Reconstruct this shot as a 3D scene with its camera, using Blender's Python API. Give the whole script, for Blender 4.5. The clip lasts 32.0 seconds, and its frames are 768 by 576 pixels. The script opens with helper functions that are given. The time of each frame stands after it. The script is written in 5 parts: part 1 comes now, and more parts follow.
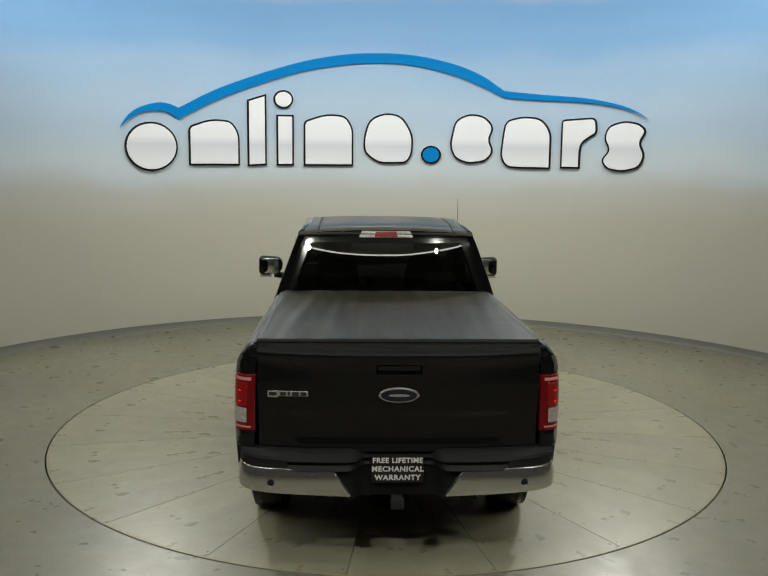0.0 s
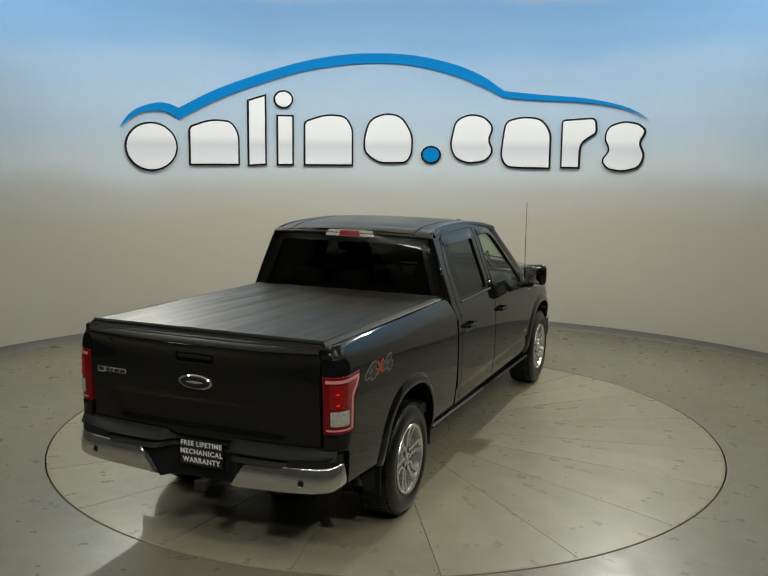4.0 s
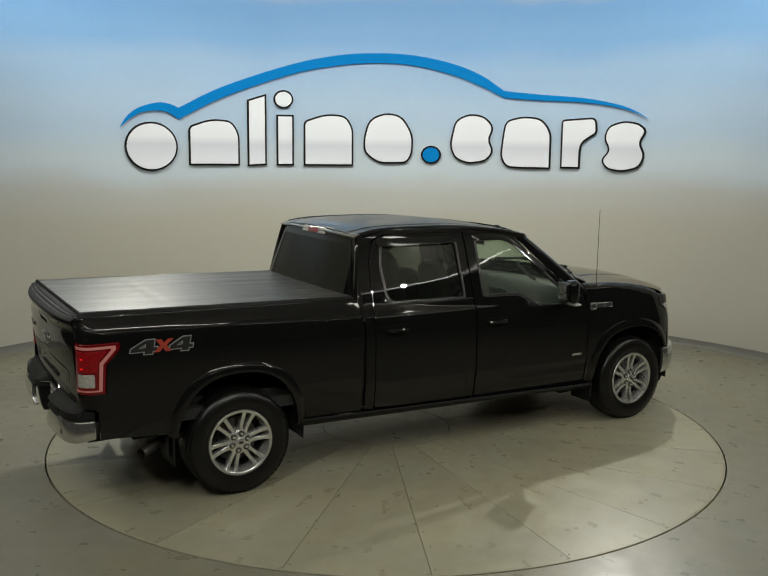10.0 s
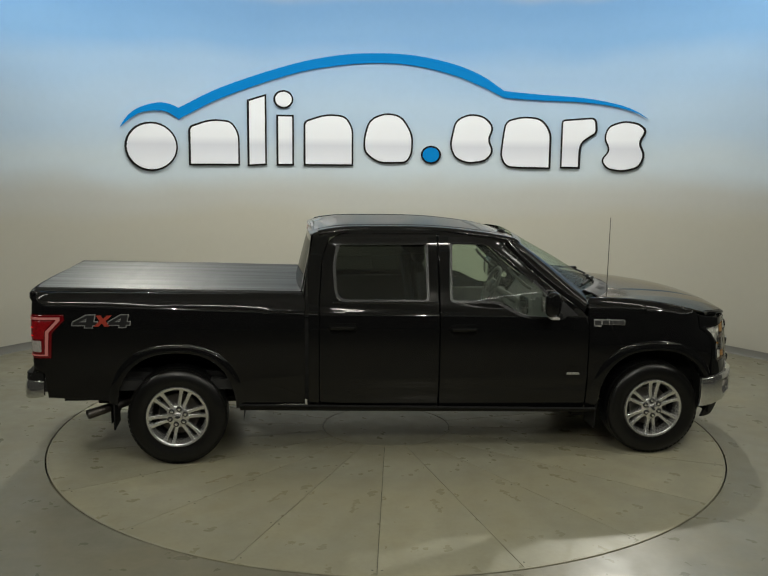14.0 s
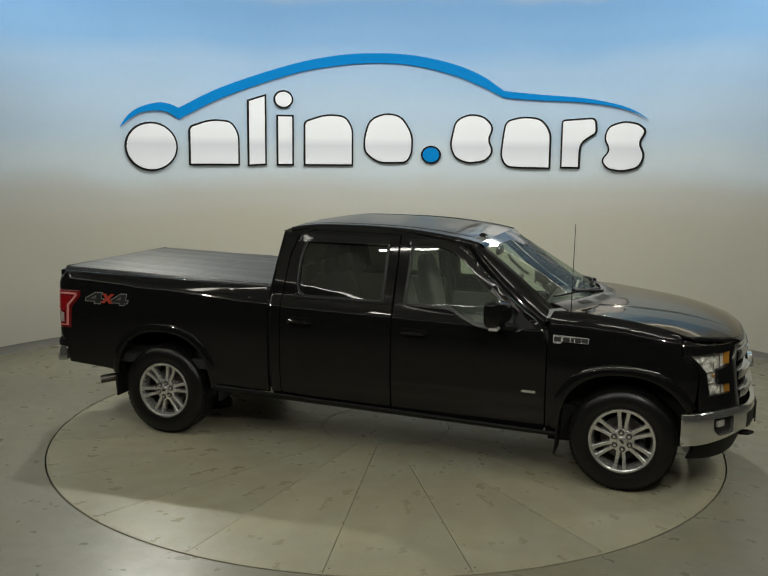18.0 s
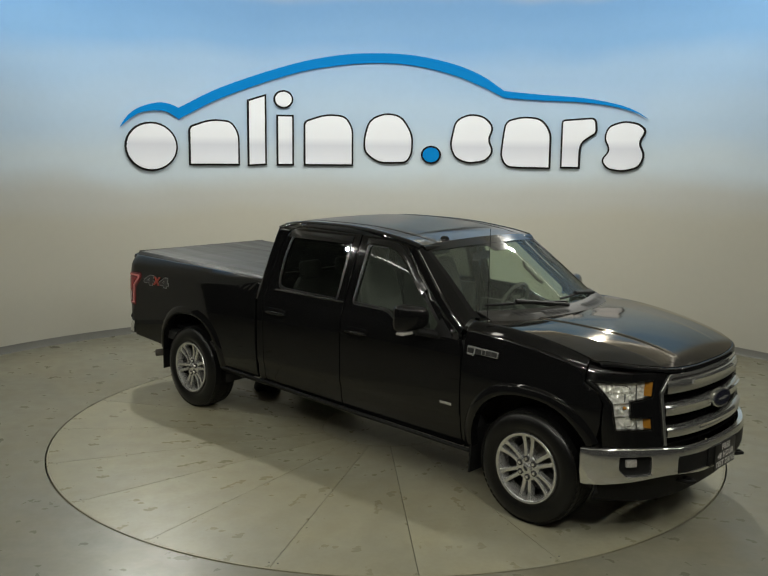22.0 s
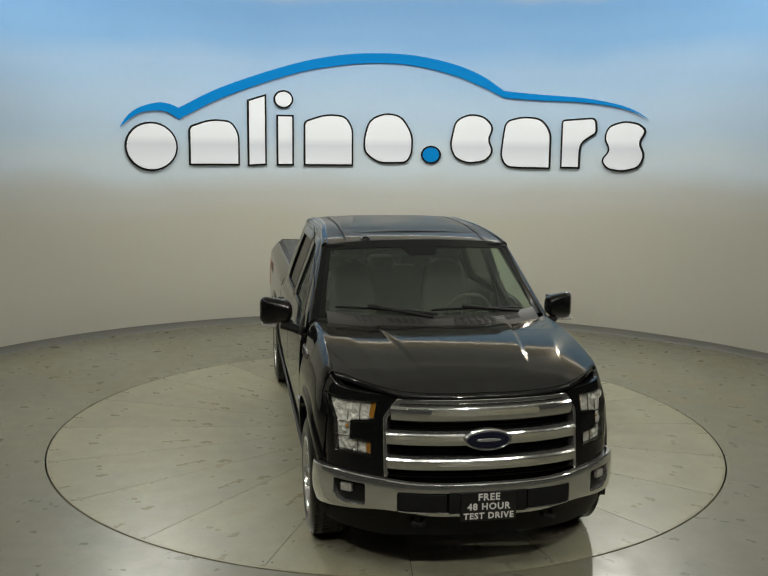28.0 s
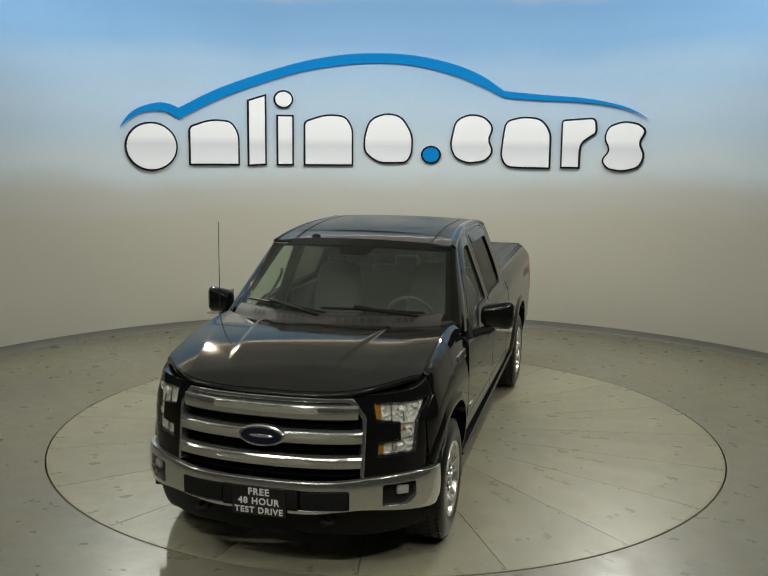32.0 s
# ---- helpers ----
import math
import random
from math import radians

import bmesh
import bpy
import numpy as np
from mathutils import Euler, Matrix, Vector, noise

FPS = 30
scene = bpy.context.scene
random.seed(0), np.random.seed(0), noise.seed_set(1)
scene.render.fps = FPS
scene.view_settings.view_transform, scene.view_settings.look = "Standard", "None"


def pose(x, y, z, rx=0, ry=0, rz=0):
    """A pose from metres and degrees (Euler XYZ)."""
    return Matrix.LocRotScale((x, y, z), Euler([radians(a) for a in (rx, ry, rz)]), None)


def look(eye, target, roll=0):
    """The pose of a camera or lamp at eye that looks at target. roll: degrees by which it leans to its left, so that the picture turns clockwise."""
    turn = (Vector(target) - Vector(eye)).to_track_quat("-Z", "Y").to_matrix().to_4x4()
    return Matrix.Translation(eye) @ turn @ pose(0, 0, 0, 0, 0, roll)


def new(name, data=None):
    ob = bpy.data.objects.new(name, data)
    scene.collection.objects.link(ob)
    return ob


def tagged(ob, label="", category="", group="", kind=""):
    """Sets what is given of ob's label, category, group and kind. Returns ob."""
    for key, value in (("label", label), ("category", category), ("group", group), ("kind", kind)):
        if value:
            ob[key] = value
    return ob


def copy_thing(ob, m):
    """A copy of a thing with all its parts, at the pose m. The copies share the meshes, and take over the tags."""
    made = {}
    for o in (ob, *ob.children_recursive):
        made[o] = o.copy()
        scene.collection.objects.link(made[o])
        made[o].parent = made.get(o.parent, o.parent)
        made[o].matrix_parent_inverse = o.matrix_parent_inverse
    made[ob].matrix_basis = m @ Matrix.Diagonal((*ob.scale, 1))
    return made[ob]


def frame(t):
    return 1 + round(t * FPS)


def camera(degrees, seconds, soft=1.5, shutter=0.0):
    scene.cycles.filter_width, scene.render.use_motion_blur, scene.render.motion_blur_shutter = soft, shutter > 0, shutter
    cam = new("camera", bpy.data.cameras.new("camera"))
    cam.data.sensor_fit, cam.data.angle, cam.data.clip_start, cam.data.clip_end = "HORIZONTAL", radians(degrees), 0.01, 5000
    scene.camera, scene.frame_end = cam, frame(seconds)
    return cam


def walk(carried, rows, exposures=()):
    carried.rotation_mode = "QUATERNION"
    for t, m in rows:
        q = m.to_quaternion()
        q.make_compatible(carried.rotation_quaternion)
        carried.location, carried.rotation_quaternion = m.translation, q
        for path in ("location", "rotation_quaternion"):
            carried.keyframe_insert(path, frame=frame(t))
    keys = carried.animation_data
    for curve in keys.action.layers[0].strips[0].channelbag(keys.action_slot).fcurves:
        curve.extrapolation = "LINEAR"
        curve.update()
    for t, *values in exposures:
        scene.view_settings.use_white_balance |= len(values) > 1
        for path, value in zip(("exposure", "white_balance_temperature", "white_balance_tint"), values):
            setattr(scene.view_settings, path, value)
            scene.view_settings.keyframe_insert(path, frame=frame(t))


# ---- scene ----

# ---- camera: it stands still outside the open side of the curved wall ----
cam = camera(46.47, 32.0, soft=1.3)
CAM = pose(0.0, -8.077, 2.59) @ pose(0, 0, 0, 0, 0, 0.2195) @ pose(0, 0, 0, 80.954) @ pose(0, 0, 0, 0, 0, 0.6217)
walk(cam, [(0, CAM), (32, CAM)])

# ---- light ----
scene.view_settings.exposure = 0.0
world = bpy.data.worlds.new("studio_air")
scene.world = world
world.use_nodes = True
world.node_tree.nodes["Background"].inputs[0].default_value = (1.0, 0.97, 0.9, 1)
world.node_tree.nodes["Background"].inputs[1].default_value = 0.0


def lamp(name, at, target, w, h, power, shape="RECTANGLE", spread=180, colour=(0.985, 0.97, 0.875)):
    data = bpy.data.lights.new(name, "AREA")
    data.shape, data.size, data.size_y, data.energy, data.spread, data.color = shape, w, h, power, radians(spread), colour
    ob = new(name, data)
    ob.matrix_world = look(at, target)
    return ob


# ceiling strips, spots along the rim of the round enclosure, a wash along the curved wall
for sx in (-1, 1):
    lamp("ceiling_strip", (sx * 4.3, -2.3, 5.4), (sx * 2.6, -1.6, 0), 0.2, 3.6, 34 + 4 * sx)
    lamp("rim_spot", (sx * 1.75, -6.0, 3.95), (sx * 0.5, -1.6, 0.0), 0.07, 0.07, 21, "DISK", 120)
    lamp("front_strip", (sx * 1.95, -5.0, 5.2), (sx * 1.5, -1.0, 0.8), 3.4, 0.05, 38 + 3 * sx)
    lamp("rim_spot", (sx * 4.95, -3.1, 3.9), (sx * 1.0, -0.8, 0), 0.08, 0.08, 10 + sx, "DISK", 110)
    lamp("rim_spot", (sx * 5.4, -0.4, 3.8), (sx * 0.8, -0.8, 0), 0.08, 0.08, 14 + 2 * sx, "DISK", 110)
    lamp("rim_spot", (sx * 3.3, 3.75, 4.62), (sx * 0.7, -2.2, 0), 0.13, 0.13, 62 + 3 * sx, "DISK", 112)
lamp("wall_wash", (0, 1.2, 5.5), (0, 5.0, 2.2), 10.2, 0.3, 168, spread=125)

# ---- materials ----
MATS = {}


def mat(name, colour, rough=0.5, metal=0.0, coat=0.0, spec=0.5):
    m = bpy.data.materials.new(name)
    m.use_nodes = True
    b = m.node_tree.nodes["Principled BSDF"]
    b.inputs["Base Color"].default_value = (*colour, 1)
    b.inputs["Roughness"].default_value = rough
    b.inputs["Metallic"].default_value = metal
    b.inputs["Coat Weight"].default_value = coat
    b.inputs["Coat Roughness"].default_value = 0.03
    b.inputs["Coat IOR"].default_value = 1.42
    b.inputs["Specular IOR Level"].default_value = spec
    MATS[name] = m
    return m


def nodes(m):
    t = m.node_tree
    return t, t.nodes["Principled BSDF"], t.nodes.new, t.links.new


def grain(m, scale, amount, bump=0.0, rough=0.0, detail=6.0, dist=0.004, space="Object", stretch=(1, 1, 1)):
    """Two-scale mottling of base colour, with relief and gloss variation."""
    t, b, add, link = nodes(m)
    co = add("ShaderNodeTexCoord")
    mp = add("ShaderNodeMapping")
    mp.inputs["Scale"].default_value = stretch
    link(co.outputs[space], mp.inputs[0])
    n1 = add("ShaderNodeTexNoise")
    n1.inputs["Scale"].default_value, n1.inputs["Detail"].default_value = scale, detail
    n2 = add("ShaderNodeTexNoise")
    n2.inputs["Scale"].default_value, n2.inputs["Detail"].default_value = scale * 13, 3
    for n in (n1, n2):
        link(mp.outputs[0], n.inputs["Vector"])
    mixf = add("ShaderNodeMath")
    mixf.operation = "MULTIPLY_ADD"
    mixf.inputs[1].default_value = 0.35
    link(n2.outputs["Fac"], mixf.inputs[0])
    sc = add("ShaderNodeMath")
    sc.operation = "MULTIPLY"
    sc.inputs[1].default_value = 0.65
    link(n1.outputs["Fac"], sc.inputs[0])
    link(sc.outputs[0], mixf.inputs[2])
    rng = add("ShaderNodeMapRange")
    rng.inputs["From Min"].default_value, rng.inputs["From Max"].default_value = 0.3, 0.7
    rng.inputs["To Min"].default_value, rng.inputs["To Max"].default_value = 1 - amount, 1 + amount
    link(mixf.outputs[0], rng.inputs["Value"])
    col = add("ShaderNodeVectorMath")
    col.operation = "SCALE"
    src = b.inputs["Base Color"]
    if src.is_linked:
        link(src.links[0].from_socket, col.inputs[0])
    else:
        col.inputs[0].default_value = src.default_value[:3]
    link(rng.outputs[0], col.inputs["Scale"])
    link(col.outputs[0], src)
    if bump:
        bp = add("ShaderNodeBump")
        bp.inputs["Strength"].default_value, bp.inputs["Distance"].default_value = bump, dist
        link(n2.outputs["Fac"], bp.inputs["Height"])
        link(bp.outputs[0], b.inputs["Normal"])
    if rough:
        rr = add("ShaderNodeMapRange")
        r0 = b.inputs["Roughness"].default_value
        rr.inputs["From Min"].default_value, rr.inputs["From Max"].default_value = 0.3, 0.7
        rr.inputs["To Min"].default_value, rr.inputs["To Max"].default_value = r0 - rough, r0 + rough
        link(n1.outputs["Fac"], rr.inputs["Value"])
        link(rr.outputs[0], b.inputs["Roughness"])
    return m


def glassy(name, tint, rough=0.0, f0=0.08, veil=0.0, grazing=0.62):
    m = bpy.data.materials.new(name)
    m.use_nodes = True
    t = m.node_tree
    t.nodes.remove(t.nodes["Principled BSDF"])
    tr, gl, fr, mx = (t.nodes.new(k) for k in ("ShaderNodeBsdfTransparent", "ShaderNodeBsdfGlossy", "ShaderNodeLayerWeight", "ShaderNodeMixShader"))
    tr.inputs[0].default_value = (*tint, 1)
    gl.inputs["Roughness"].default_value = rough
    # gloss that grows towards grazing angles, alike from both sides of the pane
    fr.inputs["Blend"].default_value = 0.5
    pw, ma = t.nodes.new("ShaderNodeMath"), t.nodes.new("ShaderNodeMath")
    pw.operation, ma.operation = "POWER", "MULTIPLY_ADD"
    pw.inputs[1].default_value = 6.5
    ma.inputs[1].default_value, ma.inputs[2].default_value = grazing - f0, f0
    t.links.new(fr.outputs["Facing"], pw.inputs[0])
    t.links.new(pw.outputs[0], ma.inputs[0])
    t.links.new(ma.outputs[0], mx.inputs[0])
    t.links.new(tr.outputs[0], mx.inputs[1])
    t.links.new(gl.outputs[0], mx.inputs[2])
    out = mx.outputs[0]
    if veil:
        # a grey-green diffuse layer paints in the pale haze of reflections on the pane
        df, m2 = t.nodes.new("ShaderNodeBsdfDiffuse"), t.nodes.new("ShaderNodeMixShader")
        df.inputs[0].default_value = (0.40, 0.46, 0.40, 1)
        m2.inputs[0].default_value = veil
        t.links.new(out, m2.inputs[1])
        t.links.new(df.outputs[0], m2.inputs[2])
        out = m2.outputs[0]
    t.links.new(out, t.nodes["Material Output"].inputs[0])
    MATS[name] = m
    return m


PAINT = grain(mat("black_paint", (0.0054, 0.0055, 0.0057), 0.045, spec=0.38), 40, 0.2)
PAINT.node_tree.nodes["Principled BSDF"].inputs["Specular Tint"].default_value = (1.0, 0.98, 0.95, 1)

def edge_gloss(m, middle, near, far, low, high):
    """Stronger coat towards a panel's front and rear edges, so highlight lines show there."""
    t, b, add, link = nodes(m)
    co, sep, away, size, rng = add("ShaderNodeTexCoord"), add("ShaderNodeSeparateXYZ"), add("ShaderNodeMath"), add("ShaderNodeMath"), add("ShaderNodeMapRange")
    away.operation, size.operation = "SUBTRACT", "ABSOLUTE"
    away.inputs[1].default_value = middle
    link(co.outputs["Object"], sep.inputs[0])
    link(sep.outputs["X"], away.inputs[0])
    link(away.outputs[0], size.inputs[0])
    rng.inputs["From Min"].default_value, rng.inputs["From Max"].default_value = near, far
    rng.inputs["To Min"].default_value, rng.inputs["To Max"].default_value = low, high
    link(size.outputs[0], rng.inputs["Value"])
    link(rng.outputs[0], b.inputs["Coat Weight"])


# bonnet and roof: same black paint, lightened and warmed to colour in grey reflections
BONNETSHEEN = grain(mat("bonnet_sheen_paint", (0.058, 0.058, 0.057), 0.085, 0.74, 0.22, spec=0.4), 9, 0.15)
BONNETSHEEN.node_tree.nodes["Principled BSDF"].inputs["Specular Tint"].default_value = (0.78, 0.69, 0.57, 1)
ROOFTOP = grain(mat("roof_sheen_paint", (0.060, 0.058, 0.053), 0.34, 0.7, 0.22, spec=0.4), 9, 0.2)
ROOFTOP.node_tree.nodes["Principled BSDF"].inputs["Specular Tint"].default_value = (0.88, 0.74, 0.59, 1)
edge_gloss(ROOFTOP, 1.94, 0.60, 0.76, 0.20, 0.80)
TRIM = grain(mat("black_plastic", (0.010, 0.010, 0.0098), 0.55, spec=0.16), 60, 0.25, 0.15, dist=0.001)
GLOSS = mat("gloss_black_plastic", (0.006, 0.006, 0.006), 0.12)
DARK = grain(mat("underbody_black", (0.011, 0.011, 0.0105), 0.8), 12, 0.4)
RUBBER = grain(mat("tyre_rubber", (0.0045, 0.0045, 0.0044), 0.30, spec=0.36), 25, 0.3, 0.3, dist=0.001)
VINYL = grain(mat("cover_vinyl", (0.021, 0.0200, 0.0160), 0.42, spec=0.30), 2.2, 0.2, 0.10, 0.09, dist=0.001, stretch=(0.25, 3.0, 1))
VINYL.node_tree.nodes["Principled BSDF"].inputs["Specular Tint"].default_value = (1.0, 0.92, 0.74, 1)
CHROME = mat("chrome", (0.70, 0.70, 0.68), 0.10, 0.92)
GRILLECHROME = mat("grille_chrome", (0.60, 0.60, 0.58), 0.09, 0.92)
SATIN = grain(mat("satin_aluminium", (0.62, 0.62, 0.60), 0.26, 0.8), 30, 0.08)
STEEL = grain(mat("dull_steel", (0.12, 0.11, 0.1), 0.5, 1.0), 20, 0.3)
RED = grain(mat("red_lens", (0.12, 0.003, 0.004), 0.12, 0, 0.6), 50, 0.5, 0.4, dist=0.002)
REDDARK = mat("lit_red_lens", (0.06, 0.0015, 0.003), 0.15, 0, 0.6)
REDTUBE = mat("pale_red_tube", (0.48, 0.21, 0.195), 0.2)
for lit, power in ((RED, 0.045), (REDDARK, 0.03), (REDTUBE, 0.03)):
    lit.node_tree.nodes["Principled BSDF"].inputs["Emission Color"].default_value = (1, 0.02, 0.03, 1)
    lit.node_tree.nodes["Principled BSDF"].inputs["Emission Strength"].default_value = power
LAMPGLOW = mat("lit_red_led", (0.6, 0.01, 0.01), 0.2)
LAMPGLOW.node_tree.nodes["Principled BSDF"].inputs["Emission Color"].default_value = (1, 0.01, 0.01, 1)
LAMPGLOW.node_tree.nodes["Principled BSDF"].inputs["Emission Strength"].default_value = 0.5
WHITELENS = grain(mat("reversing_lens", (0.46, 0.44, 0.41), 0.15, 0.3), 60, 0.4, 0.5, dist=0.002)
AMBER = mat("amber_reflector", (0.36, 0.16, 0.02), 0.2)
BOWL = mat("lamp_reflector", (0.82, 0.82, 0.76), 0.12, 0.28)
t, b, add, link = nodes(BOWL)
cell, ripple, facet = add("ShaderNodeTexVoronoi"), add("ShaderNodeTexNoise"), add("ShaderNodeBump")
cell.inputs["Scale"].default_value, ripple.inputs["Scale"].default_value = 34.0, 26.0
co = add("ShaderNodeTexCoord")
link(co.outputs["Object"], cell.inputs["Vector"])
link(co.outputs["Object"], ripple.inputs["Vector"])
mx = add("ShaderNodeMath")
mx.operation = "ADD"
link(cell.outputs["Distance"], mx.inputs[0])
link(ripple.outputs["Fac"], mx.inputs[1])
facet.inputs["Strength"].default_value, facet.inputs["Distance"].default_value = 0.8, 0.020
link(mx.outputs[0], facet.inputs["Height"])
link(facet.outputs[0], b.inputs["Normal"])
GLASS = glassy("clear_glass", (0.70, 0.79, 0.70), veil=0.055, grazing=0.40)
PRIVACY = glassy("privacy_glass", (0.14, 0.155, 0.14), veil=0.006)
REARGLASS = glassy("dark_rear_glass", (0.035, 0.038, 0.035))
LENS = glassy("lamp_lens", (0.93, 0.93, 0.92))
PANES = (GLASS, PRIVACY, REARGLASS, LENS)
COWLM = grain(mat("cowl_plastic", (0.042, 0.041, 0.038), 0.6, spec=0.15), 60, 0.2, 0.12, dist=0.001)
FRIT = mat("glass_black_border", (0.006, 0.006, 0.006), 0.08)
BLUE = grain(mat("blue_enamel", (0.009, 0.010, 0.020), 0.2, 0, 0.3), 40, 0.1)
WHITE = mat("white_lettering", (0.72, 0.71, 0.68), 0.5)
DECAL = mat("grey_decal", (0.012, 0.012, 0.013), 0.35)
DECALEDGE = mat("light_grey_decal_edge", (0.20, 0.20, 0.195), 0.35)
DECALRED = mat("red_decal", (0.30, 0.035, 0.02), 0.35)
PLATE = grain(mat("black_plate", (0.008, 0.008, 0.008), 0.35), 40, 0.2)
LEATHER = grain(mat("grey_leather", (0.066, 0.069, 0.060), 0.55, spec=0.3), 12, 0.15, 0.2, dist=0.002)
DASH = grain(mat("dashboard_plastic", (0.075, 0.079, 0.070), 0.65, spec=0.25), 30, 0.2)


def concrete(name, colour, vary=True):
    """Power-trowelled concrete: soft broad clouds, finer mottling, sand speckle and a few small dark marks."""
    m = mat(name, colour, 0.36, spec=0.32)
    t, b, add, link = nodes(m)
    co = add("ShaderNodeTexCoord")

    def layer(scale, detail, lo, hi, low=0.35, high=0.65, warp=0.0):
        n = add("ShaderNodeTexNoise")
        n.inputs["Scale"].default_value, n.inputs["Detail"].default_value, n.inputs["Distortion"].default_value = scale, detail, warp
        link(co.outputs["Object"], n.inputs["Vector"])
        r = add("ShaderNodeMapRange")
        r.inputs["From Min"].default_value, r.inputs["From Max"].default_value = low, high
        r.inputs["To Min"].default_value, r.inputs["To Max"].default_value = lo, hi
        link(n.outputs["Fac"], r.inputs["Value"])
        return n, r.outputs[0]
    gains = [layer(0.7, 3, 0.93, 1.07)[1], layer(5.0, 6, 0.92, 1.08, 0.3, 0.7, 0.6)[1], layer(26.0, 3, 0.96, 1.04, 0.3, 0.7)[1]]
    if vary:
        oi, rv = add("ShaderNodeObjectInfo"), add("ShaderNodeMapRange")
        rv.inputs["To Min"].default_value, rv.inputs["To Max"].default_value = 0.95, 1.05
        link(oi.outputs["Random"], rv.inputs["Value"])
        gains.append(rv.outputs[0])
    # warmer and cooler patches
    tone = add("ShaderNodeMix")
    tone.data_type = "RGBA"
    tone.inputs[6].default_value = (colour[0] * 1.05, colour[1] * 1.0, colour[2] * 0.93, 1)
    tone.inputs[7].default_value = (colour[0] * 1.00, colour[1] * 1.0, colour[2] * 1.04, 1)
    link(layer(1.3, 4, 0.0, 1.0)[1], tone.inputs[0])
    last = tone.outputs[2]
    for g in gains:
        s = add("ShaderNodeVectorMath")
        s.operation = "SCALE"
        link(last, s.inputs[0])
        link(g, s.inputs["Scale"])
        last = s.outputs[0]
    link(last, b.inputs["Base Color"])
    link(layer(6.0, 6, 0.27, 0.42)[1], b.inputs["Roughness"])
    bp = add("ShaderNodeBump")
    bp.inputs["Strength"].default_value, bp.inputs["Distance"].default_value = 0.10, 0.003
    link(layer(30.0, 3, 0.0, 1.0)[0].outputs["Fac"], bp.inputs["Height"])
    link(bp.outputs[0], b.inputs["Normal"])
    return m


FLOOR = concrete("floor_concrete", (0.180, 0.176, 0.133), False)
DECK = concrete("turntable_concrete", (0.262, 0.254, 0.182))
SEAM = mat("seam_rubber", (0.03, 0.028, 0.024), 0.8)
JOINT = grain(mat("joint_filler", (0.075, 0.07, 0.055), 0.8), 3, 0.5)
SKIRT = grain(mat("baseboard_grey", (0.185, 0.183, 0.168), 0.4), 6, 0.08)
HEADER = grain(mat("header_paint", (0.42, 0.41, 0.36), 0.7, spec=0.2), 2, 0.05)
STRIP = mat("lit_rim_strip", (0.8, 0.8, 0.78), 0.4)
STRIP.node_tree.nodes["Principled BSDF"].inputs["Emission Color"].default_value = (1.0, 0.98, 0.9, 1)
STRIP.node_tree.nodes["Principled BSDF"].inputs["Emission Strength"].default_value = 7.0
DIMSTRIP = STRIP.copy()
DIMSTRIP.node_tree.nodes["Principled BSDF"].inputs["Emission Strength"].default_value = 5.0
CEIL = grain(mat("ceiling_paint", (0.78, 0.77, 0.73), 0.9), 3, 0.05)
ROOMW = grain(mat("room_wall_paint", (0.032, 0.032, 0.031), 0.9), 3, 0.06)

# the curved wall: warm grey paint below, a sky mural fading in above
WALLM = mat("mural_wall_paint", (0.3, 0.29, 0.25), 0.55, spec=0.3)
t, b, add, link = nodes(WALLM)
geo = add("ShaderNodeNewGeometry")
sep = add("ShaderNodeSeparateXYZ")
link(geo.outputs["Position"], sep.inputs[0])
cl = add("ShaderNodeTexNoise")
cl.inputs["Scale"].default_value, cl.inputs["Detail"].default_value = 0.45, 2
mpw = add("ShaderNodeMapping")
mpw.inputs["Scale"].default_value = (1, 1, 2.2)
link(geo.outputs["Position"], mpw.inputs[0])
link(mpw.outputs[0], cl.inputs["Vector"])
zz = add("ShaderNodeMath")
zz.operation = "MULTIPLY_ADD"
zz.inputs[1].default_value = 0.55
link(cl.outputs["Fac"], zz.inputs[0])
link(sep.outputs["Z"], zz.inputs[2])
mr = add("ShaderNodeMapRange")
mr.inputs["From Min"].default_value, mr.inputs["From Max"].default_value = 0.275, 5.275
link(zz.outputs[0], mr.inputs["Value"])
ramp = add("ShaderNodeValToRGB")
ramp.color_ramp.interpolation = "EASE"
els = ramp.color_ramp.elements
els[0].position, els[0].color = 0.30, (0.49, 0.475, 0.41, 1)
els[1].position, els[1].color = 1.0, (0.52, 0.52, 0.50, 1)
for pos, c in ((0.37, (0.50, 0.505, 0.48)), (0.47, (0.56, 0.645, 0.715)), (0.60, (0.44, 0.58, 0.745)), (0.72, (0.35, 0.52, 0.745)), (0.81, (0.225, 0.43, 0.73)), (0.90, (0.19, 0.39, 0.70)), (0.955, (0.50, 0.52, 0.55))):
    e = els.new(pos)
    e.color = (*c, 1)
link(mr.outputs[0], ramp.inputs[0])
# the sky is painted behind the sign only; towards the ends and the ceiling the wall stays grey
ab = add("ShaderNodeMath")
ab.operation = "ABSOLUTE"
link(sep.outputs["X"], ab.inputs[0])
side = add("ShaderNodeMapRange")
side.interpolation_type = "SMOOTHSTEP"
side.inputs["From Min"].default_value, side.inputs["From Max"].default_value = 4.85, 5.35
link(ab.outputs[0], side.inputs["Value"])
wide = add("ShaderNodeMix")
wide.data_type = "RGBA"
wide.inputs[7].default_value = (0.43, 0.42, 0.37, 1)
link(side.outputs[0], wide.inputs[0])
link(ramp.outputs[0], wide.inputs[6])
crown = add("ShaderNodeMapRange")
